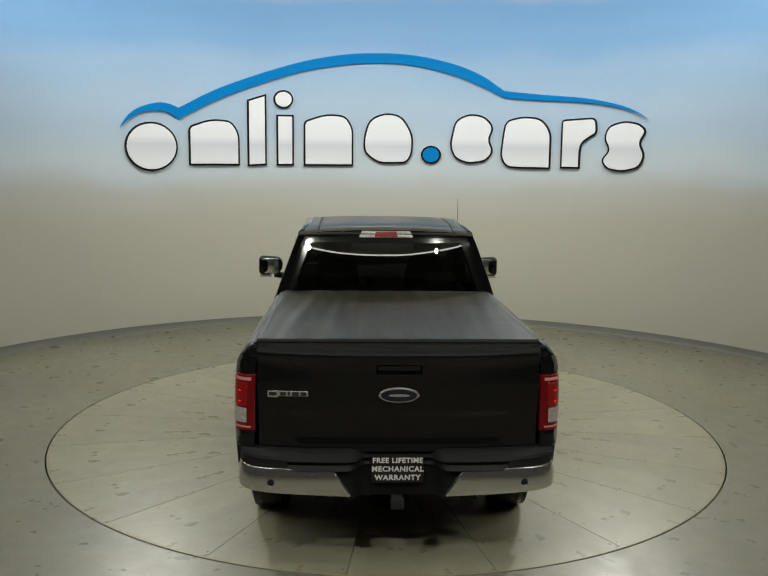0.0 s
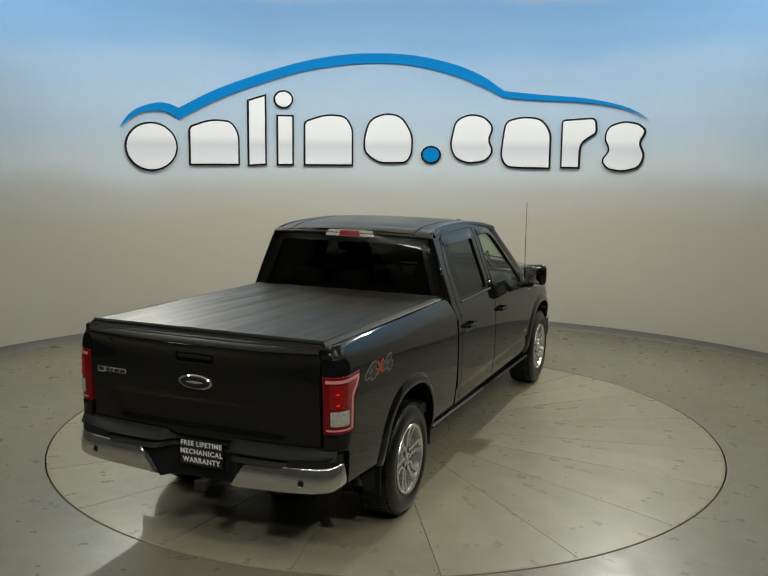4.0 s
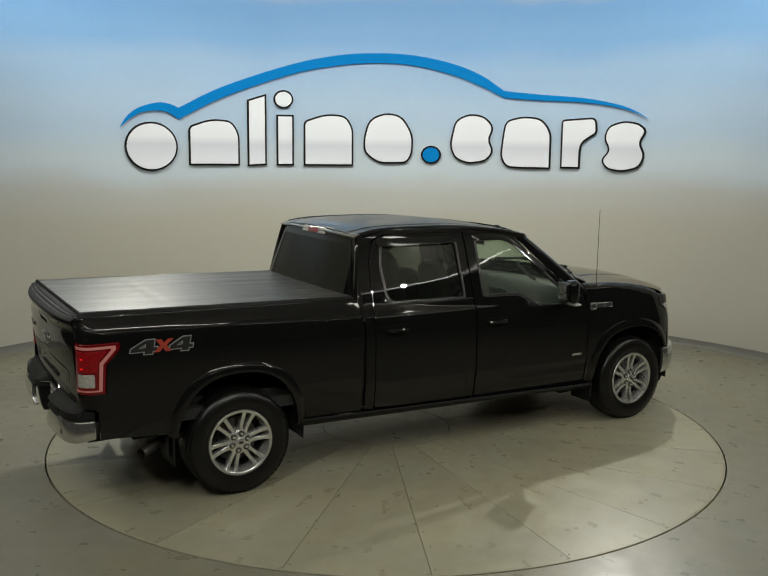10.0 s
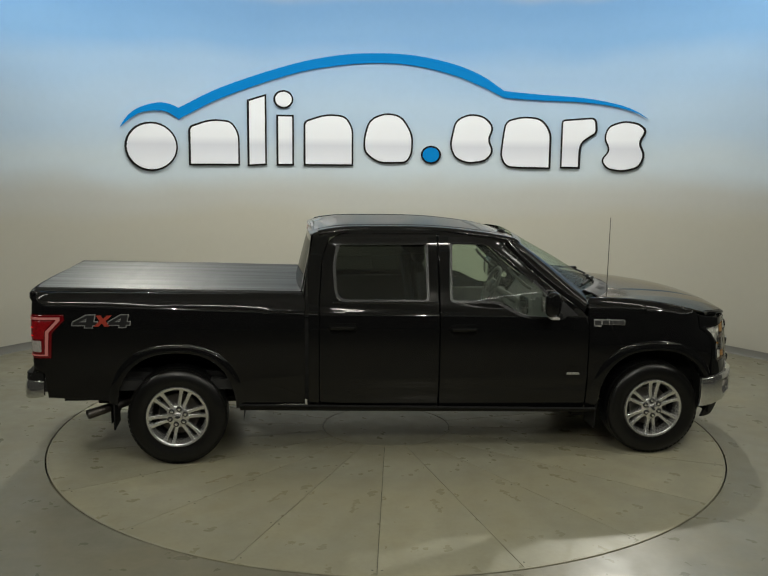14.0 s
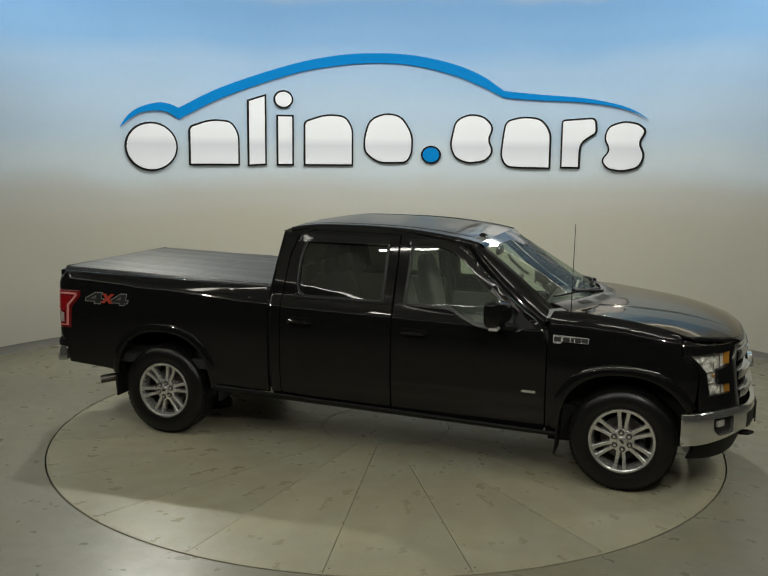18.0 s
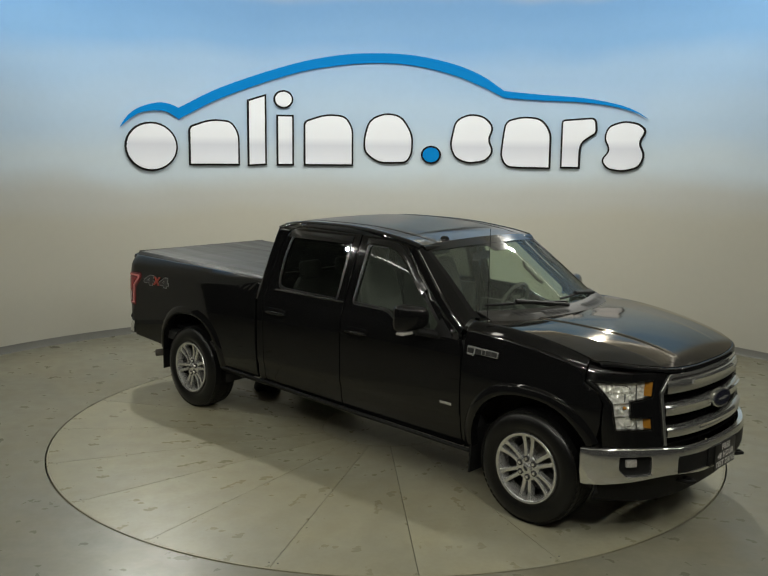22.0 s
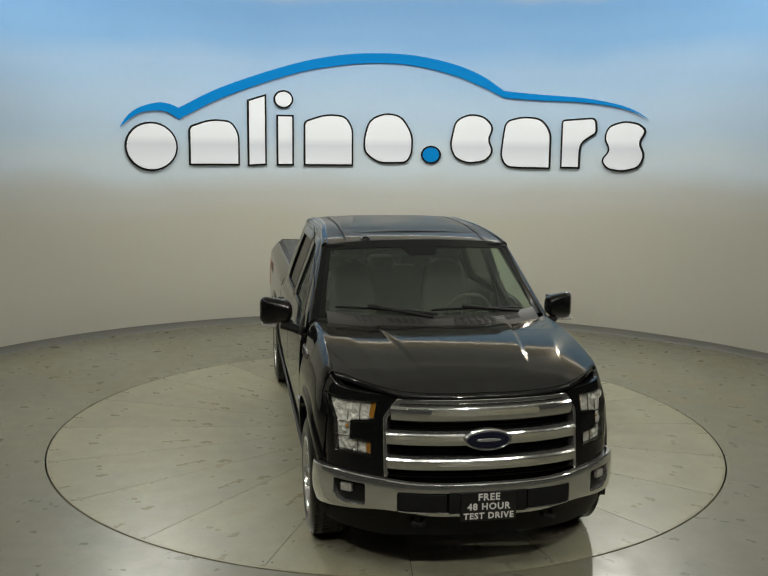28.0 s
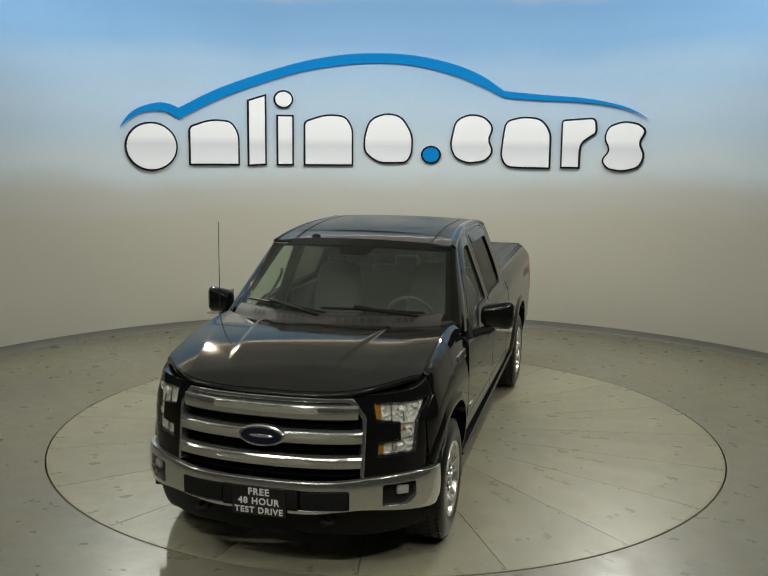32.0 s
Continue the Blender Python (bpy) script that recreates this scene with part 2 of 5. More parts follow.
crown.interpolation_type = "SMOOTHSTEP"
crown.inputs["From Min"].default_value, crown.inputs["From Max"].default_value = 4.68, 4.78
link(sep.outputs["Z"], crown.inputs["Value"])
upper = add("ShaderNodeMix")
upper.data_type = "RGBA"
upper.inputs[7].default_value = (0.43, 0.42, 0.37, 1)
link(crown.outputs[0], upper.inputs[0])
link(wide.outputs[2], upper.inputs[6])
link(upper.outputs[2], b.inputs["Base Color"])
grain(WALLM, 0.8, 0.025, 0.03, dist=0.002)
SIGNBLUE = mat("sign_blue", (0.0, 0.215, 0.60), 0.7, spec=0.1)
SIGNDARK = mat("sign_outline_black", (0.012, 0.011, 0.012), 0.7, spec=0.1)
SIGNWHITE = mat("sign_white", (0.86, 0.86, 0.88), 0.6, spec=0.2)
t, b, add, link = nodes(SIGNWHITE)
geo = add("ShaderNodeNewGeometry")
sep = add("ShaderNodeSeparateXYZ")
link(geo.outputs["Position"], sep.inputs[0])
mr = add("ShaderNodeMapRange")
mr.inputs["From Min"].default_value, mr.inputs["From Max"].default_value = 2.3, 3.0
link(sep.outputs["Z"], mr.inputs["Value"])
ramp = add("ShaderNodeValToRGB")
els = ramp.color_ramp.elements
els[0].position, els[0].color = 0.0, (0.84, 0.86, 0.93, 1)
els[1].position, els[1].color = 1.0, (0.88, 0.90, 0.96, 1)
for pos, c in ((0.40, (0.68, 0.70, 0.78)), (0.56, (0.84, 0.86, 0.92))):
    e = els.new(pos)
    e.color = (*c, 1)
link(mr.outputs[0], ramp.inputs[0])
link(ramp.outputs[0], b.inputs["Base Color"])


# ---- mesh tools ----
def part(name, bm, material, parent=None, label="", sharp=32, m=None):
    if m is not None:
        bm.transform(m)
    me = bpy.data.meshes.new(name)
    for f in bm.faces:
        f.smooth = True
    bm.to_mesh(me)
    bm.free()
    me.set_sharp_from_angle(angle=radians(sharp))
    me.materials.append(material)
    ob = new(name, me)
    ob.parent = parent
    if material in PANES:
        ob.visible_shadow = False
    if label:
        tagged(ob, label)
    return ob


def mirrored(bm):
    out = bm.copy()
    for v in out.verts:
        v.co.y = -v.co.y
    bmesh.ops.reverse_faces(out, faces=out.faces[:])
    return out


def both(name, bm, material, parent, label=""):
    """A right-hand part and its left-hand twin."""
    other = mirrored(bm)
    return part(name, bm, material, parent, label), part(name, other, material, parent, label)


def spline(points):
    """A smooth curve through (t, value...) rows."""
    ts = [p[0] for p in points]
    vs = [Vector(p[1:]) if len(p) > 2 else p[1] for p in points]
    n = len(ts)
    tang = []
    for i in range(n):
        a, c = max(i - 1, 0), min(i + 1, n - 1)
        tang.append((vs[c] - vs[a]) / (ts[c] - ts[a]))

    def f(t):
        if t <= ts[0]:
            return vs[0] + tang[0] * (t - ts[0])
        if t >= ts[-1]:
            return vs[-1] + tang[-1] * (t - ts[-1])
        i = 0
        while ts[i + 1] < t:
            i += 1
        h = ts[i + 1] - ts[i]
        u = (t - ts[i]) / h
        return (vs[i] * (2 * u ** 3 - 3 * u ** 2 + 1) + tang[i] * h * (u ** 3 - 2 * u ** 2 + u)
                + vs[i + 1] * (-2 * u ** 3 + 3 * u ** 2) + tang[i + 1] * h * (u ** 3 - u ** 2))
    return f


def rounded(loop, r=0.02, n=4):
    """A polygon with its corners rounded; r may be one radius or one for each corner."""
    out, k = [], len(loop)
    for i in range(k):
        p, a, c = Vector(loop[i]), Vector(loop[i - 1]), Vector(loop[(i + 1) % k])
        rr = r[i] if isinstance(r, (list, tuple)) else r
        d1, d2 = a - p, c - p
        q = min(rr, d1.length * 0.45, d2.length * 0.45)
        if q < 1e-4:
            out.append(tuple(p))
            continue
        s, e = p + d1.normalized() * q, p + d2.normalized() * q
        for j in range(n + 1):
            u = j / n
            out.append(tuple(s * (1 - u) ** 2 + p * 2 * u * (1 - u) + e * u * u))
    return out


def patch(outline, fmap, holes=(), step=(0.08, 0.05), depth=0.02, bevel=0.003):
    """A sheet cut to a flat outline with holes, laid on the surface fmap(u, v, w), with turned-in edges."""
    bm = bmesh.new()
    for loop in (outline, *holes):
        vs = [bm.verts.new((p[0], p[1], 0)) for p in loop]
        for i in range(len(vs)):
            bm.edges.new((vs[i - 1], vs[i]))
    bmesh.ops.triangle_fill(bm, use_beauty=True, edges=bm.edges[:])
    for ax in (0, 1):
        lo, hi = min(v.co[ax] for v in bm.verts), max(v.co[ax] for v in bm.verts)
        k = math.floor(lo / step[ax]) + 1
        while k * step[ax] < hi - 1e-4:
            co, no = [0, 0, 0], [0, 0, 0]
            co[ax], no[ax] = k * step[ax], 1
            bmesh.ops.bisect_plane(bm, geom=bm.verts[:] + bm.edges[:] + bm.faces[:], plane_co=co, plane_no=no, dist=1e-4)
            k += 1
    bm.normal_update()
    for f in bm.faces:
        if f.normal.z < 0:
            f.normal_flip()
    if bevel:
        bmesh.ops.inset_region(bm, faces=bm.faces[:], use_boundary=True, use_even_offset=False, thickness=bevel, depth=0)
        for v in bm.verts:
            if v.is_boundary:
                v.co.z -= bevel * 0.8
    if depth:
        edge = [e for e in bm.edges if e.is_boundary]
        made = bmesh.ops.extrude_edge_only(bm, edges=edge)["geom"]
        for g in made:
            if isinstance(g, bmesh.types.BMVert):
                g.co.z -= depth
    for v in bm.verts:
        v.co = fmap(v.co.x, v.co.y, v.co.z)
    return bm


def sheet(f, nu, nv, thick=0.0):
    """A grid of quads over f(u, v) with u and v from 0 to 1."""
    bm = bmesh.new()
    g = [[bm.verts.new(f(i / nu, j / nv)) for j in range(nv + 1)] for i in range(nu + 1)]
    for i in range(nu):
        for j in range(nv):
            bm.faces.new((g[i][j], g[i + 1][j], g[i + 1][j + 1], g[i][j + 1]))
    bm.normal_update()
    if thick:
        bmesh.ops.solidify(bm, geom=bm.faces[:], thickness=thick)
    return bm


def lathe(profile, n=48, axis="y"):
    """Turns (r, along) rows about an axis."""
    bm = bmesh.new()
    rings = []
    for r, h in profile:
        ring = []
        for i in range(n):
            a = math.tau * i / n
            c, s = r * math.cos(a), r * math.sin(a)
            ring.append(bm.verts.new({"y": (c, h, s), "z": (c, s, h), "x": (h, c, s)}[axis]))
        rings.append(ring)
    for a, c in zip(rings, rings[1:]):
        for i in range(n):
            bm.faces.new((a[i - 1], a[i], c[i], c[i - 1]))
    bmesh.ops.recalc_face_normals(bm, faces=bm.faces[:])
    return bm


def box(x0, x1, y0, y1, z0, z1, bevel=0.0, seg=2):
    bm = bmesh.new()
    bmesh.ops.create_cube(bm, size=1)
    for v in bm.verts:
        v.co = Vector(((x0 + x1) / 2 + v.co.x * (x1 - x0), (y0 + y1) / 2 + v.co.y * (y1 - y0), (z0 + z1) / 2 + v.co.z * (z1 - z0)))
    if bevel:
        bmesh.ops.bevel(bm, geom=bm.edges[:], offset=bevel, segments=seg, affect="EDGES", profile=0.5)
    return bm


def tube(path, r, n=10, ends=True):
    """A round bar along a path; r may change from point to point."""
    bm = bmesh.new()
    rings = []
    pts = [Vector(p) for p in path]
    up = Vector((0.13, 0.21, 0.97))
    for i, p in enumerate(pts):
        d = (pts[min(i + 1, len(pts) - 1)] - pts[max(i - 1, 0)]).normalized()
        a = d.cross(up).normalized()
        c = d.cross(a)
        rr = r[i] if isinstance(r, (list, tuple)) else r
        rings.append([bm.verts.new(p + (a * math.cos(math.tau * k / n) + c * math.sin(math.tau * k / n)) * rr) for k in range(n)])
    for a, c in zip(rings, rings[1:]):
        for k in range(n):
            bm.faces.new((a[k - 1], a[k], c[k], c[k - 1]))
    if ends:
        bm.faces.new(rings[0])
        bm.faces.new(rings[-1])
    bmesh.ops.recalc_face_normals(bm, faces=bm.faces[:])
    return bm


def joined(*parts):
    out = bmesh.new()
    for bm in parts:
        me = bpy.data.meshes.new("join")
        bm.to_mesh(me)
        bm.free()
        out.from_mesh(me)
        bpy.data.meshes.remove(me)
    return out


def prism(outline, fmap, depth=0.006):
    """A flat shape with thickness, laid on a surface."""
    return patch(outline, fmap, step=(0.5, 0.5), depth=depth, bevel=0)


def lettering(text, size, fmap, u, v, spacing=1.0):
    """A line in the built-in font laid on a surface, centred on (u, v): one mesh for each word."""
    cu = bpy.data.curves.new("words", "FONT")
    cu.body, cu.size, cu.align_x, cu.align_y, cu.space_character, cu.resolution_u, cu.offset = text, size, "CENTER", "CENTER", spacing, 3, size * 0.035
    ob = bpy.data.objects.new("words", cu)
    scene.collection.objects.link(ob)
    me = bpy.data.meshes.new_from_object(ob.evaluated_get(bpy.context.evaluated_depsgraph_get()))
    bpy.data.objects.remove(ob)
    spans = sorted((min(me.vertices[i].co.x for i in p.vertices), max(me.vertices[i].co.x for i in p.vertices)) for p in me.polygons)
    gaps, end = [], spans[0][1]
    for a, c in spans:
        if a > end:
            gaps.append((a - end, (a + end) / 2))
        end = max(end, c)
    cuts = sorted(g[1] for g in sorted(gaps, reverse=True)[:text.count(" ")])
    edges = [-99.0] + cuts + [99.0]
    out = []
    for lo, hi in zip(edges, edges[1:]):
        bm = bmesh.new()
        bm.from_mesh(me)
        bmesh.ops.delete(bm, geom=[w for w in bm.verts if not lo < w.co.x < hi], context="VERTS")
        for w in bm.verts:
            w.co = fmap(u + w.co.x, v + w.co.y, 0.002)
        out.append(bm)
    bpy.data.meshes.remove(me)
    return out


def oval(cu, cv, ru, rv, n=32):
    return [(cu + ru * math.cos(math.tau * i / n), cv + rv * math.sin(math.tau * i / n)) for i in range(n)]

# ---- the setting ----
WX, WY, WR = 0.05, -0.665, 5.84
TABLE_R = 2.985
RIM = 192


def on_wall(u, v, w):
    """Arc length u from the wall's middle, height v, distance w in front of it."""
    a = u / WR
    return Vector((WX + (WR - w) * math.sin(a), WY + (WR - w) * math.cos(a), v))


def build_floor():
    bm = bmesh.new()
    inner, outer = [], []
    for i in range(RIM):
        a = math.tau * i / RIM
        c, s = math.cos(a), math.sin(a)
        inner.append(bm.verts.new((TABLE_R * c + 0.009 * c, TABLE_R * s + 0.009 * s, -0.003)))
        k = min((7.4 / abs(c)) if abs(c) > 1e-6 else 99, ((6.6 if s > 0 else 11.5) / abs(s)) if abs(s) > 1e-6 else 99)
        outer.append(bm.verts.new((k * c, k * s, -0.003)))
    for i in range(RIM):
        bm.faces.new((inner[i - 1], outer[i - 1], outer[i], inner[i]))
    low = [bm.verts.new(v.co + Vector((0, 0, -0.2))) for v in inner]
    for i in range(RIM):
        bm.faces.new((inner[i - 1], inner[i], low[i], low[i - 1]))
    ob = part("floor", bm, FLOOR)
    tagged(ob, "polished beige-grey concrete floor with faint stains", "floor", kind="structure")
    bm = lathe([(0.0, -0.2), (TABLE_R + 0.05, -0.2), (TABLE_R + 0.05, -0.26), (0.0, -0.26)], 64, "z")
    tagged(part("pit_floor", bm, SEAM), "dark pit bottom under the turntable", "floor", kind="structure")


def build_wall():
    n, h = 120, 5.6
    half = radians(75) * WR
    bm = bmesh.new()
    cols = []
    for i in range(n + 1):
        u = -half + 2 * half * i / n
        cols.append([bm.verts.new(on_wall(u, z, w)) for z, w in ((-0.01, 0), (1.4, 0), (2.8, 0), (4.2, 0), (h, 0), (h, -0.15), (-0.01, -0.15))])
    for a, c in zip(cols, cols[1:]):
        for k in range(7):
            bm.faces.new((a[k - 1], a[k], c[k], c[k - 1]))
    for col in (cols[0], cols[-1]):
        bm.faces.new(col)
    bmesh.ops.recalc_face_normals(bm, faces=bm.faces[:])
    tagged(part("wall_curved", bm, WALLM), "curved studio wall, warm grey below a painted sky", "wall", kind="structure")
    bm = bmesh.new()
    cols = []
    for i in range(n + 1):
        u = -half + 2 * half * i / n
        cols.append([bm.verts.new(on_wall(u, z, w)) for z, w in ((-0.002, 0.002), (0.088, 0.002), (0.092, 0.006), (0.090, 0.011), (0.012, 0.013), (-0.002, 0.022))])
    for a, c in zip(cols, cols[1:]):
        for k in range(1, 6):
            bm.faces.new((a[k - 1], a[k], c[k], c[k - 1]))
    bmesh.ops.recalc_face_normals(bm, faces=bm.faces[:])
    tagged(part("baseboard", bm, SKIRT), "grey rubber baseboard along the curved wall", "baseboard", kind="structure")
    # over the open side a header closes the round, with a lit strip along its lower edge and along the wall's head
    def band(a0, a1, rows, n):
        bm, cols = bmesh.new(), []
        for i in range(n + 1):
            u = WR * radians(a0 + (a1 - a0) * i / n)
            cols.append([bm.verts.new(on_wall(u, z, w)) for z, w in rows])
        for a, c in zip(cols, cols[1:]):
            for k in range(len(rows)):
                bm.faces.new((a[k - 1], a[k], c[k], c[k - 1]))
        for col in (cols[0], cols[-1]):
            bm.faces.new(col)
        bmesh.ops.recalc_face_normals(bm, faces=bm.faces[:])
        return bm
    tagged(part("wall_header", band(75.2, 284.8, ((4.06, 0), (5.6, 0), (5.6, -0.15), (4.06, -0.15)), 120), HEADER), "curved grey header over the open side of the studio", "wall", kind="structure")
    tagged(part("trim_light_front", band(75.2, 284.8, ((4.04, 0.0), (4.055, 0.0), (4.055, -0.02), (4.04, -0.02)), 120), STRIP), "thin lit strip under the curved header", "light strip", kind="structure")
    tagged(part("trim_light_back", band(-74.5, 74.5, ((4.80, 0.03), (4.83, 0.03), (4.83, 0.004), (4.80, 0.004)), 100), DIMSTRIP), "thin lit strip along the head of the curved wall", "light strip", kind="structure")
    for name, b4 in (("wall_south", (-7.5, 7.5, -11.65, -11.5)), ("wall_north", (-7.5, 7.5, 6.6, 6.75)), ("wall_west", (-7.55, -7.4, -11.5, 6.6)), ("wall_east", (7.4, 7.55, -11.5, 6.6))):
        tagged(part(name, box(b4[0], b4[1], b4[2], b4[3], -0.02, 5.6), ROOMW), "plain dark grey studio wall", "wall", kind="structure")
    tagged(part("ceiling", box(-7.5, 7.5, -11.6, 6.7, 5.6, 5.75), CEIL), "plain grey studio ceiling", "ceiling", kind="structure")


def build_turntable():
    table = tagged(new("turntable"), "round motorised turntable of concrete sectors under the truck", "turntable")
    bm = lathe([(TABLE_R - 0.02, -0.03), (TABLE_R - 0.004, -0.03), (TABLE_R - 0.004, -0.002), (TABLE_R - 0.007, 0.0), (TABLE_R - 0.02, 0.0)], RIM, "z")
    part("edge_ring", bm, DECK, table)
    bm = lathe([(0.0, -0.012), (TABLE_R - 0.01, -0.012), (TABLE_R - 0.01, -0.03), (0, -0.03)], 96, "z")
    part("sub_deck", bm, JOINT, table)
    bm = lathe([(0.0, 0.0), (0.582, 0.0), (0.585, -0.002), (0.585, -0.014)], 64, "z")
    part("hub_plate", bm, DECK, table)
    g = 0.0022
    bm = bmesh.new()
    k = 10
    top, low = [], []
    for r in (0.590, TABLE_R - 0.021):
        gap = g / r
        row = [(r * math.cos(a), r * math.sin(a)) for a in [gap + (radians(18) - 2 * gap) * i / k for i in range(k + 1)]]
        top.append([bm.verts.new((*q, 0.0)) for q in row])
        low.append([bm.verts.new((*q, -0.013)) for q in row])
    for i in range(k):
        bm.faces.new((top[0][i], top[1][i], top[1][i + 1], top[0][i + 1]))
        bm.faces.new((top[0][i], top[0][i + 1], low[0][i + 1], low[0][i]))
        bm.faces.new((top[1][i + 1], top[1][i], low[1][i], low[1][i + 1]))
    for i in (0, k):
        bm.faces.new((top[0][i], low[0][i], low[1][i], top[1][i]))
    bmesh.ops.recalc_face_normals(bm, faces=bm.faces[:])
    first = part("deck_sector", bm, DECK, table)
    for i in range(20):
        ob = first if i == 0 else new("deck_sector", first.data)
        ob.parent = table
        ob.rotation_euler.z = radians(-96.8 + 18 * i)
    # paired fixing screws beside the joints
    rnd = random.Random(4)
    screw = lathe([(0.0, 0.0015), (0.006, 0.001), (0.008, -0.002)], 8, "z")
    one = None
    for i in range(20):
        for r in (1.15, 1.75, 2.35, 2.9):
            for sgn in (-1, 1):
                if rnd.random() < 0.62:
                    continue
                if one is None:
                    one = part("screw", screw, SEAM, table)
                    ob = one
                else:
                    ob = new("screw", one.data)
                    ob.parent = table
                a = radians(-96.8 + 18 * i) + sgn * 0.03 / r
                ob.location = (r * math.cos(a), r * math.sin(a), 0)
    return table


# ---- wall sign: plain shapes of the sign's letters, and its bow ----
def grown(loop, d):
    """A loop moved outward by d."""
    n = len(loop)
    area = sum(loop[i - 1][0] * loop[i][1] - loop[i][0] * loop[i - 1][1] for i in range(n))
    s = 1 if area > 0 else -1
    out = []
    for i in range(n):
        a, p, c = Vector(loop[i - 1]), Vector(loop[i]), Vector(loop[(i + 1) % n])
        e1, e2 = (p - a).normalized(), (c - p).normalized()
        nn = Vector((e1.y + e2.y, -e1.x - e2.x)) * s
        nn.normalize()
        k = max(0.4, nn.dot(Vector((e1.y, -e1.x)) * s))
        out.append(tuple(p + nn * d / k))
    return out


def build_sign():
    sign = tagged(new("wall_sign"), "large raised white and blue sign shapes on the curved wall", "sign")

    def shape(name, loop, colour, label=""):
        backing = part("outline", patch(grown(loop, 0.026), lambda u, v, w: on_wall(u, v, w + 0.040), step=(0.25, 9), depth=0.014, bevel=0), SIGNDARK, sign, "black outline backing")
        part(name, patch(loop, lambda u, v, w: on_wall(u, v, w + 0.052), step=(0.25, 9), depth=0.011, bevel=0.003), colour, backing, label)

    zb = 2.315
    arch = lambda u0, u1, z1, drop: [(u0, zb), (u1, zb), (u1, z1 - drop), (u1 - 0.10, z1), (u0 + 0.3, z1 + 0.02), (u0, z1 - 0.08)]
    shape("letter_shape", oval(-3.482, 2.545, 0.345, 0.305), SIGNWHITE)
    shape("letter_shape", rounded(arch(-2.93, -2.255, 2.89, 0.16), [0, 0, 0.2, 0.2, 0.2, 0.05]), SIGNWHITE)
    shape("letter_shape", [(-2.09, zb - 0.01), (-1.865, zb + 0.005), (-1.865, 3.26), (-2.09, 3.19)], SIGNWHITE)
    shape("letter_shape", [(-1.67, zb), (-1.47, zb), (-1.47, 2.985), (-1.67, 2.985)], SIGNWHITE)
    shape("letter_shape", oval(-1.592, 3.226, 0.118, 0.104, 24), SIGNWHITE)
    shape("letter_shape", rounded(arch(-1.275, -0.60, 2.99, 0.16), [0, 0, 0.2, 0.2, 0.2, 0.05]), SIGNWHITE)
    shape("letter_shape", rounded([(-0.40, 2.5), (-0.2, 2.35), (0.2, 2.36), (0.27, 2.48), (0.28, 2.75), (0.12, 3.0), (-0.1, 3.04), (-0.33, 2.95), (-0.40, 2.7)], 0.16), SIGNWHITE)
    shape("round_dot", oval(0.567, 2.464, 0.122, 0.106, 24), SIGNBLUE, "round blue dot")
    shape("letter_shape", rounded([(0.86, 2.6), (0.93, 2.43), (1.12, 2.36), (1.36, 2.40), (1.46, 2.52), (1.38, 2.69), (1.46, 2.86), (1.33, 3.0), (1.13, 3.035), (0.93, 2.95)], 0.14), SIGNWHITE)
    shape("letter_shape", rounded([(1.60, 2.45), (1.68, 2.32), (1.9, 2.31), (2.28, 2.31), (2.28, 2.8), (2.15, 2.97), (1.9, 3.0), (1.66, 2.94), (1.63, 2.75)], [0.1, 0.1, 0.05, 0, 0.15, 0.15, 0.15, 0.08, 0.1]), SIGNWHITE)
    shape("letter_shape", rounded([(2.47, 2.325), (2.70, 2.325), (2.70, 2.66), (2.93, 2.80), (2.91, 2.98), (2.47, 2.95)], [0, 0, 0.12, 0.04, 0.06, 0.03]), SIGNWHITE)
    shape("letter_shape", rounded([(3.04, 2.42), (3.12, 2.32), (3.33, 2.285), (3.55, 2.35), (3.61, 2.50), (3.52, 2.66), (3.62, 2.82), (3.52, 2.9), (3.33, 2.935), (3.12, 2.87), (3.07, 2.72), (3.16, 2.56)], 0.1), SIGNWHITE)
    # the bow: a long tapering band that dips twice
    lo = spline([(-3.09, 2.918), (-2.48, 3.221), (-1.43, 3.591), (-0.73, 3.725), (-0.16, 3.762), (0.33, 3.725), (0.90, 3.589), (1.30, 3.43), (1.61, 3.278)])
    hi = spline([(-3.09, 3.069), (-2.48, 3.368), (-1.43, 3.727), (-0.73, 3.869), (-0.16, 3.899), (0.33, 3.869), (0.895, 3.746), (1.30, 3.58), (1.61, 3.373)])
    us = [-3.09 + 4.70 * i / 40 for i in range(41)]
    left_o = spline([(-3.905, 2.80), (-3.80, 2.945), (-3.648, 3.052), (-3.375, 3.132), (-3.20, 3.115), (-3.09, 3.069)])
    left_i = spline([(-3.905, 2.80), (-3.75, 2.925), (-3.582, 3.003), (-3.311, 3.024), (-3.2, 2.99), (-3.09, 2.918)])
    ul = [-3.905 + 0.815 * i / 14 for i in range(14)]
    right_o = spline([(1.61, 3.373), (2.10, 3.322), (2.79, 3.26), (3.265, 3.162), (3.5, 3.07), (3.644, 2.977)])
    right_i = spline([(1.61, 3.278), (2.10, 3.241), (2.79, 3.201), (3.267, 3.123), (3.5, 3.05), (3.644, 2.977)])
    ur = [1.61 + 2.034 * i / 16 for i in range(1, 16)]
    loop = [(u, left_i(u)) for u in ul] + [(u, lo(u)) for u in us] + [(u, right_i(u)) for u in ur] + [(3.644, 2.977)]
